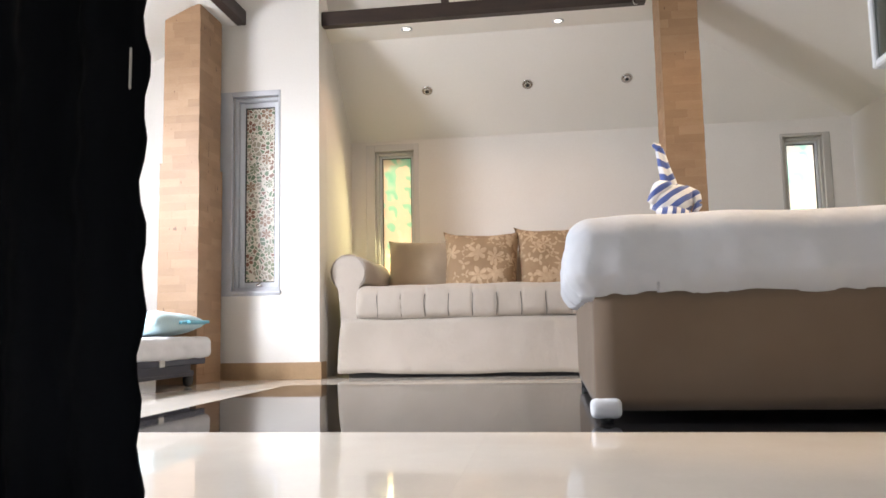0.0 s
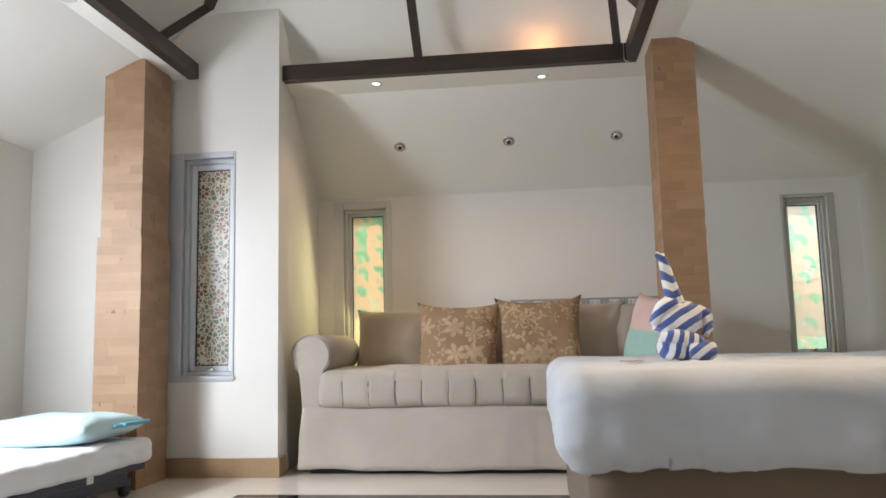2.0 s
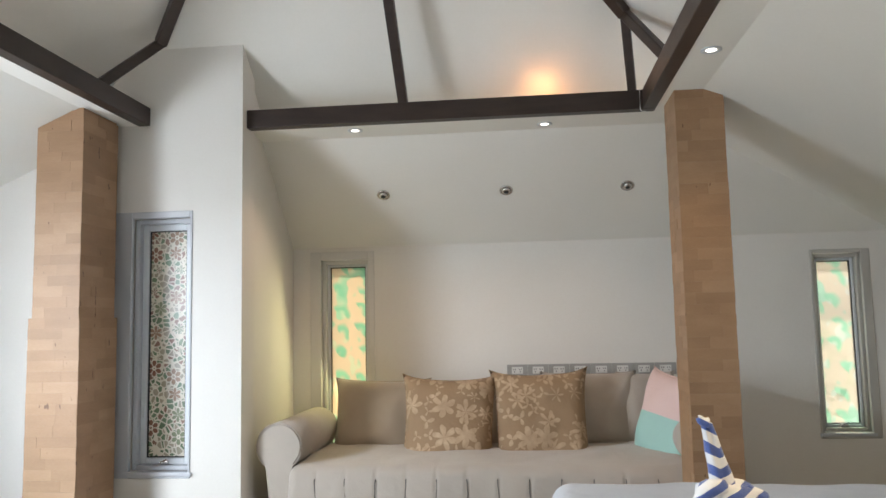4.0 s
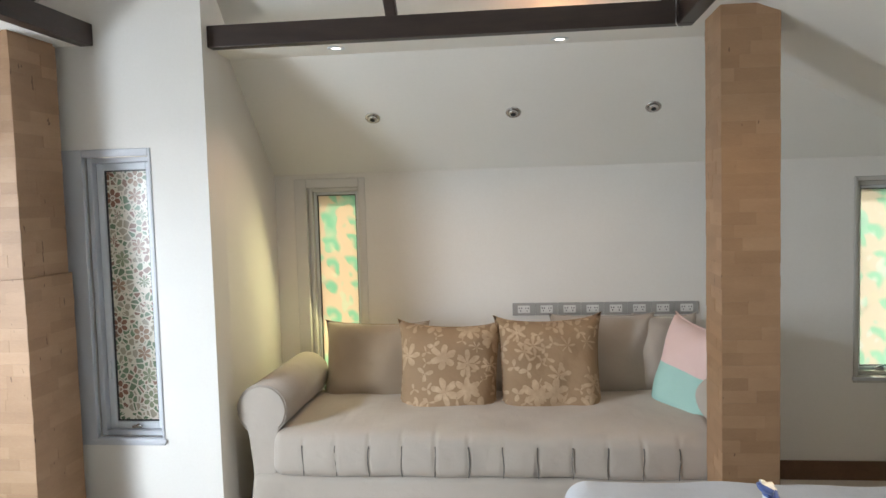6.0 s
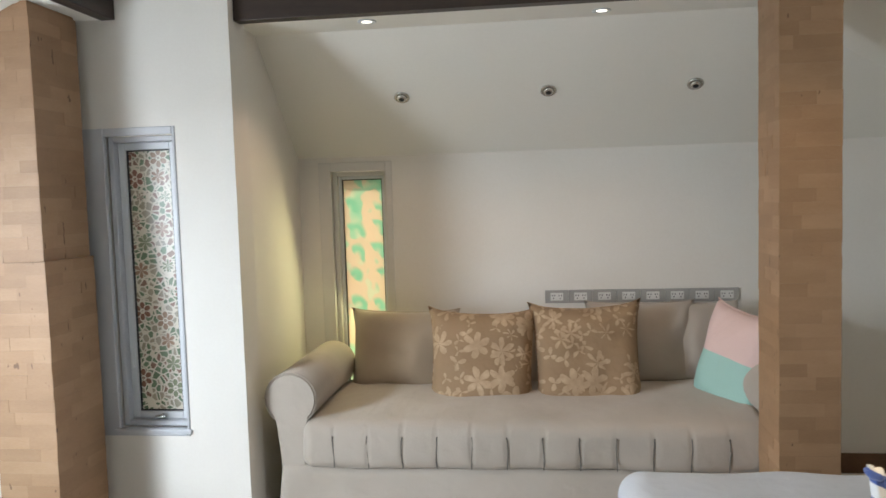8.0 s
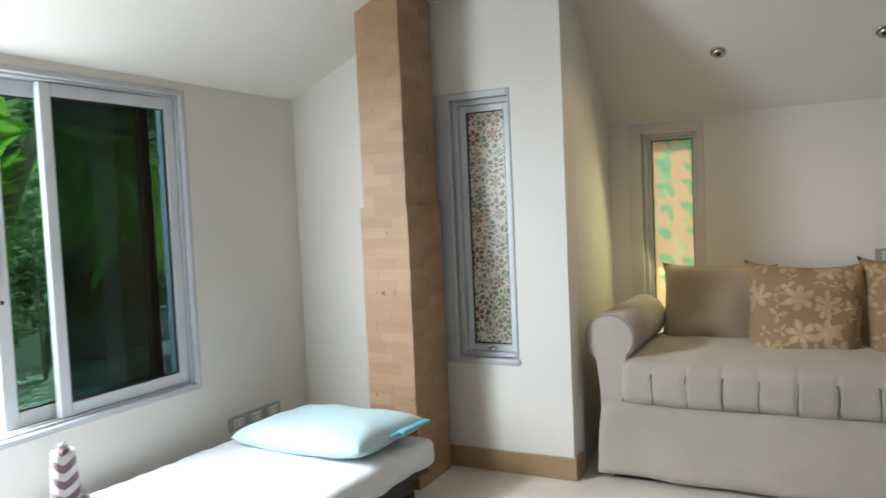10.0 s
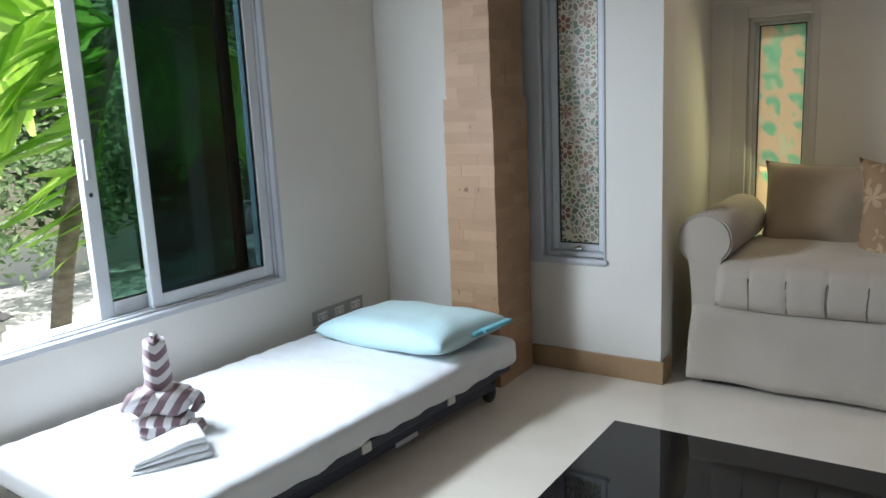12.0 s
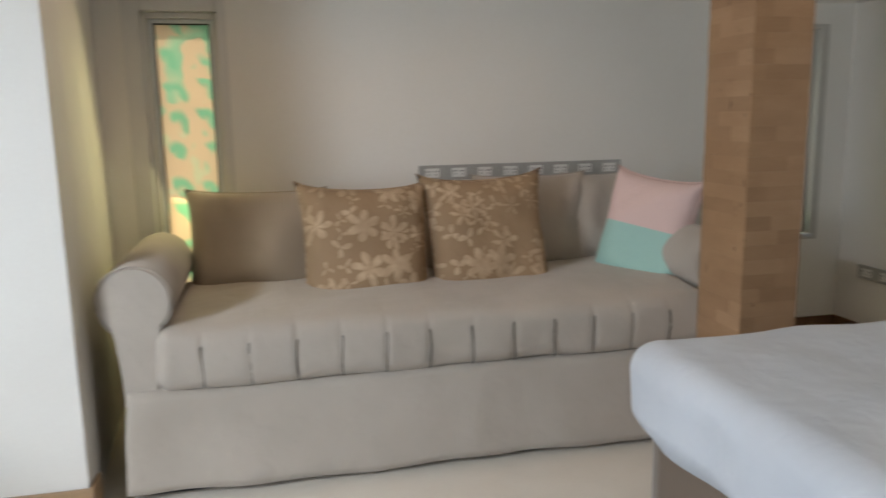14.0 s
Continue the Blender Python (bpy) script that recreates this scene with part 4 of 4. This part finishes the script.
# white cloth end hanging at the corner of the base
wrap = soft_box((BX0 + 0.056, BY0 + 0.026, 0.014), (BX0 + 0.145, BY0 + 0.070, 0.072), 0.018, (10, 6, 6), 0.006, 31)
part("corner_wrap", wrap, SHEET, bed, "white cloth wrapped round the base corner", True)
pl = tagged(part("bed_pillow", pillow(0.62, 0.40, 0.15, 0.05, 22, 0.010, 41), SHEET, None, "", True), "white pillow lying on the large bed", "pillow")
pl.matrix_world = pose(2.06, 2.95, 0.65, 90, 0, 90)


# ---- folded towels ----


def towel_animal(name, label, at, turn, neck_cloth, side_cloth, base_cloth, size=1.0, wide=1.0, neck_r=(0.036, 0.019), hook=1.0, lean=0.022, squat=1.0, neck_x=-0.036):
    """A bath towel folded into a squat seated animal: two tiers of wrapped folds and a raised neck with a hooked tip."""
    root = thing(name, label, "towel", at, turn)

    def ruffle(bm, seed, amount):
        for v in bm.verts:
            q = v.co * 22 + Vector((seed, 0, seed))
            v.co += Vector(noise.noise_vector(q)) * amount
            flat = squat if seed < 19 else 1.0
            v.co = Vector((v.co.x * size * (wide if seed < 19 else 1.0), v.co.y * size * (wide if seed < 19 else 1.0), max(v.co.z * size * flat, 0.001)))
        return bm

    def lump(centre, radii, seed, amount=0.012):
        bm = bmesh.new()
        bmesh.ops.create_uvsphere(bm, u_segments=36, v_segments=20, radius=1)
        for v in bm.verts:
            n = v.co.copy()
            k = max(abs(n.x), abs(n.y), abs(n.z)) ** 0.35
            crease = 1 - 0.05 * abs(math.sin(3 * math.atan2(n.y, n.x) + 4 * n.z + seed))
            v.co = Vector(centre) + Vector((n.x * radii[0], n.y * radii[1], n.z * radii[2])) / k * crease
        return ruffle(bm, seed, amount)

    def roll(pts, r, seed, amount=0.007):
        fine = []
        for p, q in zip(pts, pts[1:]):
            fine += [Vector(p).lerp(Vector(q), k / 6) for k in range(6)]
        fine.append(Vector(pts[-1]))
        return ruffle(tube(fine, lambda u: r * (0.55 + 0.45 * math.sin(math.pi * min(1, max(0, 0.12 + 0.76 * u)))), 14), seed, amount)
    part("lower_bundle", lump((0.0, 0.0, 0.043), (0.088, 0.068, 0.043), 1), base_cloth, root, "", True)
    part("upper_bundle", lump((0.0, 0.0, 0.132), (0.096, 0.074, 0.058), 6), side_cloth, root, "", True)
    part("front_roll", roll([(-0.085, -0.045, 0.078), (-0.02, -0.068, 0.080), (0.06, -0.062, 0.058)], 0.023, 3), base_cloth, root, "", True)
    part("front_flap", roll([(0.015, -0.066, 0.034), (0.07, -0.070, 0.032), (0.112, -0.045, 0.036)], 0.032, 9), side_cloth, root, "", True)
    part("side_loop", roll([(0.045, -0.035, 0.168), (0.098, -0.030, 0.148), (0.106, -0.028, 0.112), (0.088, -0.034, 0.080)], 0.020, 12), side_cloth, root, "", True)
    part("shoulder_fold", roll([(-0.02, -0.055, 0.178), (-0.080, -0.045, 0.170), (-0.104, -0.02, 0.120)], 0.024, 15), side_cloth, root, "", True)
    neck = [Vector((neck_x - lean * u, -0.010 * u, 0.135 + 0.195 * u)) for u in [k / 16 for k in range(17)]]
    bm = tube(neck, lambda u: neck_r[0] + (neck_r[1] - neck_r[0]) * u, 20)
    for v in bm.verts:
        u = max(0.0, min(1.0, (v.co.z - 0.135) / 0.195))
        x = v.co.x - neck_x + lean * u
        if v.co.y < -0.010 * u:
            v.co.y += 0.010 * math.exp(-(x / 0.006) ** 2)
    part("neck", ruffle(bm, 20, 0.003), neck_cloth, root, "", True)
    tip = (neck[-1].x, neck[-1].y, neck[-1].z)
    curl = [(tip[0] + (0.004 - 0.022 * math.sin(a)) * hook, tip[1] - 0.002, tip[2] + 0.002 + 0.012 * hook * (1 - math.cos(a)) - (0.012 * max(0, a - 1.6)) * hook) for a in [k * 0.22 for k in range(12)]]
    part("rolled_tip", ruffle(tube(curl, lambda u: neck_r[1] * (0.95 - 0.55 * u), 12), 24, 0.002), neck_cloth, root, "", True)
    return root


towel_animal("folded_towel_animal", "blue and white striped towel folded into an animal on the bed", (0.853, 2.83, 0.603), 8, BLUESTRIPE, BLUESTRIPESIDE, BLUESTRIPEUP, 0.97, 0.84, (0.036, 0.014), 1.0, 0.046, 1.0, 0.002)
tag = tagged(part("paper_card", box((-0.03, -0.02, 0), (0.03, 0.02, 0.003), 0.001), PLASTIC), "small grey card lying beside the folded towel", "card")
tag.matrix_world = pose(0.70, 2.80, 0.606, 0, 0, 20)

# ---- folding bed ----
cot = thing("folding_bed", "low navy steel folding bed with a white sheet", "folding bed", (-1.885, 3.07, 0), -3.4)
CW, CL, CT = 0.42, 0.87, 0.262


def cot_sheet(p):
    if p.z < CT - 0.05:
        k = (CT - 0.05 - p.z) / 0.10
        p.x += 0.008 * k * math.sin(p.y * 17) + 0.004 * math.sin(p.y * 41)
        p.z += 0.008 * math.sin(p.y * 6 + 1) * k + 0.010 * k * noise.noise(Vector((1, p.y * 12, 5)))
        p.x += 0.010 * k * noise.noise(Vector((4, p.y * 20, p.z * 8)))
    elif abs(p.x) > CW - 0.09:
        p.z += 0.0012 * math.sin(p.y * 60) + 0.004 * noise.noise(Vector((p.x * 9, p.y * 26, 2)))
    return p


part("mattress", shaped(soft_box((-CW, -CL, 0.150), (CW, CL, CT), 0.036, (40, 80, 10), 0.004, 51), cot_sheet), SHEET, cot, "thin mattress in a white sheet", True)
for sx in (-1, 1):
    part("side_rail", bar((sx * (CW - 0.045), -CL + 0.04, 0.135), (sx * (CW - 0.045), CL - 0.03, 0.135), 0.03, 0.035), NAVY, cot)
    part("lower_rail", bar((sx * (CW - 0.07), -0.62, 0.072), (sx * (CW - 0.07), CL - 0.10, 0.072), 0.028, 0.03), NAVY, cot)
    part("side_panel", box((sx * (CW - 0.06) - 0.008, -0.70, 0.075), (sx * (CW - 0.06) + 0.008, CL - 0.14, 0.125), 0.004), NAVY, cot)
for y in (-CL + 0.05, -0.3, 0.3, CL - 0.05):
    part("cross_bar", bar((-CW + 0.05, y, 0.135), (CW - 0.05, y, 0.135), 0.026, 0.026), NAVY, cot)
for y in (-0.58, -0.05, 0.42):
    part("white_clip", box((CW - 0.052, y - 0.022, 0.118), (CW - 0.024, y + 0.022, 0.152), 0.004), PLASTICWHITE, cot, "white plastic clip")
part("label_plate", box((CW - 0.053, 0.12, 0.058), (CW - 0.050, 0.24, 0.075)), ALU, cot)
for x in (-CW + 0.08, CW - 0.08):
    for y in (-0.58, CL - 0.14):
        leg = part("leg", bar((x, y, 0.05), (x, y, 0.13), 0.024, 0.03), NAVY, cot)
        wheel = lathe([(0.012, -0.014), (0.034, -0.012), (0.037, -0.006), (0.037, 0.006), (0.034, 0.012), (0.012, 0.014)], 20)
        bmesh.ops.transform(wheel, matrix=pose(x, y + 0.02, 0.038, 0, 90, 0), verts=wheel.verts)
        part("castor", wheel, RUBBER, leg, "black castor wheel", True)

aqua = tagged(part("aqua_pillow", pillow(0.71, 0.46, 0.135, 0.04, 28, 0.016, 61, 0.45), AQUA, None, "", True), "pale aqua pillow on the folding bed", "pillow")
aqua.matrix_world = pose(-1.815, 3.70, CT + 0.056, 90, 0, -6) @ pose(0, 0, 0, 0, 0, 3)
hem = bmesh.new()
for k, (x, z, w) in enumerate(((0.345, -0.10, 0.115), (0.362, -0.13, 0.095))):
    box((x - 0.034, -0.010 + 0.004 * k, z - w), (x + 0.008, 0.006 + 0.004 * k, z + w), 0.004, 1, hem)
part("pillow_hem", hem, AQUADEEP, aqua, "deep turquoise open hem")

towel_animal("folded_towel_animal", "plum and white striped towel folded into an animal", (-1.955, 2.585, CT - 0.003), 53, PLUMSTRIPE, PLUMSTRIPESIDE, PLUMSTRIPEUP, 0.92, 1.10, (0.050, 0.034), 0.35, 0.0, 0.88, -0.004)
flat = tagged(new("folded_towel"), "folded white hand towel on the folding bed", "towel")
flat.matrix_world = pose(-1.79, 2.47, CT - 0.004, 0, 0, 62)


def towel_layer(p):
    """One fold of the towel: thick and rounded at one end, pressed flat at the other."""
    k = 0.45 + 0.55 * min(1.0, max(0.0, (p.x + 0.11) / 0.16))
    p.z *= k
    p.y += 0.006 * noise.noise(Vector((p.x * 16, 2, p.z * 30)))
    return p


for k in range(3):
    layer = soft_box((-0.112 + 0.006 * k, -0.070 + 0.007 * k, 0.022 * k), (0.112 - 0.005 * k, 0.066 - 0.004 * k, 0.022 * k + 0.024), 0.011, (26, 16, 4), 0.005, 71 + k)
    part("towel_fold", shaped(layer, towel_layer), WHITETOWEL, flat, "", True)

# ---- black curtain at the entrance ----
cur = thing("curtain", "black cloth curtain gathered beside the entrance", "curtain", (0, 0, 0))
part("curtain_rod", tube([(-1.405, 1.10, 2.10), (0.942, 1.10, 2.10)], 0.012, 12), NAVY, cur, "", True)
bm = bmesh.new()
rows = []
for j in range(61):
    z = 0.004 + 2.076 * j / 60
    row = []
    for i in range(61):
        u = i / 60
        x = -0.866 + 0.632 * u + (0.006 * math.sin(z * 46) + 0.004 * math.sin(z * 19 + 1)) * u - 0.012 * z * u * 0.5
        y = 1.10 + 0.035 * math.sin(u * 34 + 0.3 * math.sin(z * 2)) * (0.7 + 0.3 * math.sin(z * 3 + u * 5))
        row.append(bm.verts.new((x, y, z)))
    rows.append(row)
for a, b in zip(rows, rows[1:]):
    for i in range(60):
        bm.faces.new((a[i], a[i + 1], b[i + 1], b[i]))
bmesh.ops.solidify(bm, geom=bm.faces[:], thickness=0.006)
part("curtain_cloth", bm, BLACKCLOTH, cur, "", True)
# thin grey strip added as the faint highlight on the curtain's edge
part("curtain_glint", box((-0.241, 1.061, 0.66), (-0.238, 1.065, 0.727), 0.001), PLASTIC, cur, "short thin strip standing in for a highlight")

# dark glass panel hung below the tie beam on the bed side
panel = thing("hanging_panel", "dark glass panel in a pale frame hung from the beam", "glass panel", (0, 0, 0))
part("panel_frame", frame_ring((1.00, 0.708), (1.355, 1.35), 0.014, 0.964, 0.986, 'x'), ALUWHITE, panel)
part("panel_glass", box((0.970, 1.013, 0.721), (0.980, 1.342, 1.337)), DARKGLASS, panel, "dark green tinted glass")
for y in (1.06, 1.29):
    part("hanger_rod", tube([(0.975, y, 1.345), (0.975, y, BEAM_Z + 0.002)], 0.004, 8), ALU, panel, "", True)

# ---- garden outside the window ----
tagged(part("ground", box((-400, -400, -1.1), (400, 400, -0.96)), SOIL), "garden ground around the house", "ground", kind="structure")
tagged(part("path", box((-9.5, -6, -0.98), (-2.56, 12, -0.62), 0.01), PATHSTONE), "pale sunlit paving outside the window", "path", kind="structure")
tagged(part("garden_wall", box((-9.2, -6, -0.62), (-9.0, 14, -0.12), 0.01), GARDENWALL), "low white garden wall", "garden wall", kind="structure")


def frond(bm, root, heading, rise, length, droop, leaflets=44, seed=0, leaf=0.5, roll=0.0, sweep=None):
    """A palm frond: an arching rib with two ranks of narrow, folded leaflets."""
    rng = random.Random(seed)
    pts = []
    h = Vector((math.cos(heading), math.sin(heading), 0))
    for k in range(15):
        u = k / 14
        pts.append(Vector(root) + h * (length * u) + Vector((0, 0, rise * u - droop * u * u)))
    side = Vector((-h.y, h.x, 0)) * math.cos(roll) + Vector((0, 0, math.sin(roll)))
    for k in range(leaflets):
        u = 0.14 + 0.86 * k / leaflets
        i = min(13, int(u * 14))
        p = pts[i].lerp(pts[i + 1], u * 14 - i)
        d = (pts[i + 1] - pts[i]).normalized()
        for sgn in (-1, 1):
            l = leaf * (0.55 + 0.6 * math.sin(min(1, u * 1.05) * math.pi * 0.9)) * rng.uniform(0.85, 1.1)
            way = (side * sgn * rng.uniform(0.55, 0.85) + d * rng.uniform(0.6, 0.9) + Vector((0, 0, rng.uniform(-0.25, 0.12)))).normalized()
            if sweep:
                way = (Vector(sweep) + side * sgn * 0.30 + d * rng.uniform(-0.25, 0.35) + Vector((0, 0, rng.uniform(-0.15, 0.15)))).normalized()
            across = way.cross(side.cross(h)).normalized() * 0.034 * rng.uniform(0.7, 1.3)
            prev = None
            for q in range(5):
                v = q / 4
                c = p + way * l * v + Vector((0, 0, -0.16 * l * v * v))
                w = across * (0.35 + 1.1 * math.sin(math.pi * (0.15 + 0.80 * v)))
                lift = Vector((0, 0, 0.006))
                cur_ = [bm.verts.new(c - w), bm.verts.new(c + lift * -1), bm.verts.new(c + w)]
                if prev:
                    bm.faces.new((prev[0], prev[1], cur_[1], cur_[0]))
                    bm.faces.new((prev[1], prev[2], cur_[2], cur_[1]))
                prev = cur_
    return pts


def palm(at, height, lean, fronds, label, seed):
    t = thing("palm_tree", label, "palm tree", at, 0, "garden palms")
    top = Vector((lean[0], lean[1], height))
    part("trunk", tube([Vector((lean[0] * u * u, lean[1] * u * u, height * u)) for u in [k / 12 for k in range(13)]], lambda u: 0.062 - 0.022 * u + 0.004 * math.sin(u * 70), 12), BARK, t, "", True)
    for k, (heading, rise, length, droop, *more) in enumerate(fronds):
        bm = bmesh.new()
        pts = frond(bm, top, radians(heading), rise, length, droop, 17, seed + k, 0.5, radians(more[0]) if more else 0.0, more[1] if len(more) > 1 else None)
        f = part("frond", bm, PALM, t)
        part("rib", tube(pts, lambda u: 0.014 - 0.011 * u, 6), PALM, f, "", True)
    return t


palm((-3.80, 3.24, -0.63), 2.35, (0.0, 0.62),
     [(-90, 0.84, 1.2, 1.95, 55), (-92, -0.65, 0.30, 0.55, 30, (0.1, -1.0, -0.10)), (-96, 0.10, 0.75, 0.75, 35), (-165, 0.5, 1.2, 1.1),
      (120, 0.2, 1.1, 0.9), (60, 0.3, 1.0, 0.9), (20, 0.1, 0.9, 0.8)], "green palm with broad arching fronds close to the window", 100)
palm((-6.6, 2.6, -0.63), 2.3, (0.0, 0.2),
     [(-100, 0.9, 1.6, 0.9), (-40, 0.7, 1.6, 1.0), (-150, 0.6, 1.6, 1.0), (20, 0.8, 1.5, 0.9), (80, 0.9, 1.5, 0.9), (150, 0.9, 1.6, 1.0), (-70, 0.3, 1.5, 1.0)], "green palm standing further back in the garden", 300)


def shrub(at, size, count, label, seed, mat=BUSH):
    t = thing("shrub", label, "shrub", at, 0, "garden shrubs")
    rng = random.Random(seed)
    bm, stems = bmesh.new(), bmesh.new()
    for k in range(6):
        a = rng.uniform(0, math.tau)
        tube([(0, 0, 0), (0.25 * size[0] * math.cos(a), 0.25 * size[1] * math.sin(a), 0.45 * size[2]), (0.5 * size[0] * math.cos(a), 0.5 * size[1] * math.sin(a), 0.85 * size[2])], lambda u: 0.025 * (1 - 0.7 * u), 5, stems)
    part("stems", stems, BARK, t)
    clumps = [(rng.gauss(0, 0.36) * size[0], rng.gauss(0, 0.36) * size[1], (0.25 + 0.7 * rng.random()) * size[2], rng.uniform(0.18, 0.34)) for k in range(26)]
    for k in range(count):
        cx, cy, cz, r = rng.choice(clumps)
        c = Vector((cx, cy, cz)) + Vector((rng.gauss(0, 1), rng.gauss(0, 1), rng.gauss(0, 0.8))) * r * size[0] * 0.55
        d = Vector((rng.gauss(0, 1), rng.gauss(0, 1), rng.gauss(0, 0.6))).normalized()
        e = d.orthogonal().normalized() * rng.uniform(0.016, 0.03) * max(1, size[0] * 0.9)
        l = rng.uniform(0.07, 0.15) * max(1, size[0] * 0.9)
        bm.faces.new([bm.verts.new(q) for q in (c, c + d * l * 0.5 + e, c + d * l, c + d * l * 0.5 - e)])
    part("leaves", bm, mat, t)


for k, (x, y, sx, sz) in enumerate(((-8.0, 0.2, 1.0, 1.5), (-8.2, 2.3, 1.1, 1.8), (-8.0, 4.6, 1.1, 2.0), (-8.3, 6.9, 1.2, 2.3), (-11.5, 1.2, 2.4, 4.6), (-11.8, 5.0, 2.5, 4.9), (-11.2, 8.4, 2.5, 4.6), (-12.0, 12.0, 2.6, 5.0), (-7.6, 9.0, 1.4, 2.6), (-3.9, 7.4, 1.0, 1.8))):
    shrub((x, y, -0.62 if x > -9 else -0.96), (sx, sx, sz), 2600 if x > -9 else 9000, "leafy green garden shrub behind the paving", 500 + k)
for k, (x, y) in enumerate(((-1.2, 7.6), (0.6, 8.0), (2.4, 7.8))):
    shrub((x, y, -0.96), (1.0, 0.8, 2.2), 1800, "leafy green shrub behind the house", 600 + k)

lan = thing("stone_lantern", "small pale stone garden lantern with a dark flared roof", "garden lantern", (-5.95, 3.98, -0.62))
part("plinth", box((-0.14, -0.14, 0), (0.14, 0.14, 0.10), 0.01), STONEGREY, lan)
part("post", lathe([(0.09, 0.10), (0.085, 0.13), (0.04, 0.15), (0.036, 0.27), (0.065, 0.29)], 12), STONEGREY, lan)
part("lamp_house", frame_ring((-0.055, 0.29), (0.055, 0.395), 0.022, -0.055, 0.055, 'y', 0.004), STONEGREY, lan)
part("roof", lathe([(0.13, 0.39), (0.133, 0.403), (0.065, 0.438), (0.026, 0.477), (0.02, 0.50), (0.004, 0.512)], 6), LANTERNROOF, lan, "dark flared roof")

# ---- tiles of the floor and the columns ----
column("column_1", -1.755, -1.55, 3.975, 4.25, 2.185, 1.245, "frl", "tan tile-clad column beside the folding bed", 5)
column("column_2", 1.045, 1.235, 4.12, 4.35, 2.165, 0.0, "flr", "tan tile-clad column beside the sofa", 6)
BLACK = (-0.98, 1.42, 2.06, 3.86)
floor = bpy.data.objects["floor"]
cache = {}


def floor_tile(x0, x1, y0, y1, mat):
    key = (round(x1 - x0, 3), round(y1 - y0, 3), mat.name)
    if key not in cache:
        w, d = (x1 - x0) / 2 - 0.0001, (y1 - y0) / 2 - 0.0001
        cache[key] = finish("floor_tile", box((-w, -d, -0.011), (w, d, 0)), mat)
    ob = new("floor_tile", cache[key])
    ob.parent, ob.location = floor, ((x0 + x1) / 2, (y0 + y1) / 2, 0)


def cuts(lo, hi, start, step):
    inner, v = [], start
    while v - step > lo:
        v -= step
    while v < hi:
        if v > lo + 0.01:
            inner.append(v)
        v += step
    return [lo, *inner, hi]


for ya, yb in zip(cuts(EDGE, Y1, BLACK[2], 0.6), cuts(EDGE, Y1, BLACK[2], 0.6)[1:]):
    for xa, xb in zip(cuts(X0, X1, BLACK[0], 0.6), cuts(X0, X1, BLACK[0], 0.6)[1:]):
        inside = BLACK[0] - 0.01 < (xa + xb) / 2 < BLACK[1] and BLACK[2] < (ya + yb) / 2 < BLACK[3]
        floor_tile(xa, xb, ya, yb, TILEBLACK if inside else TILEWHITE)
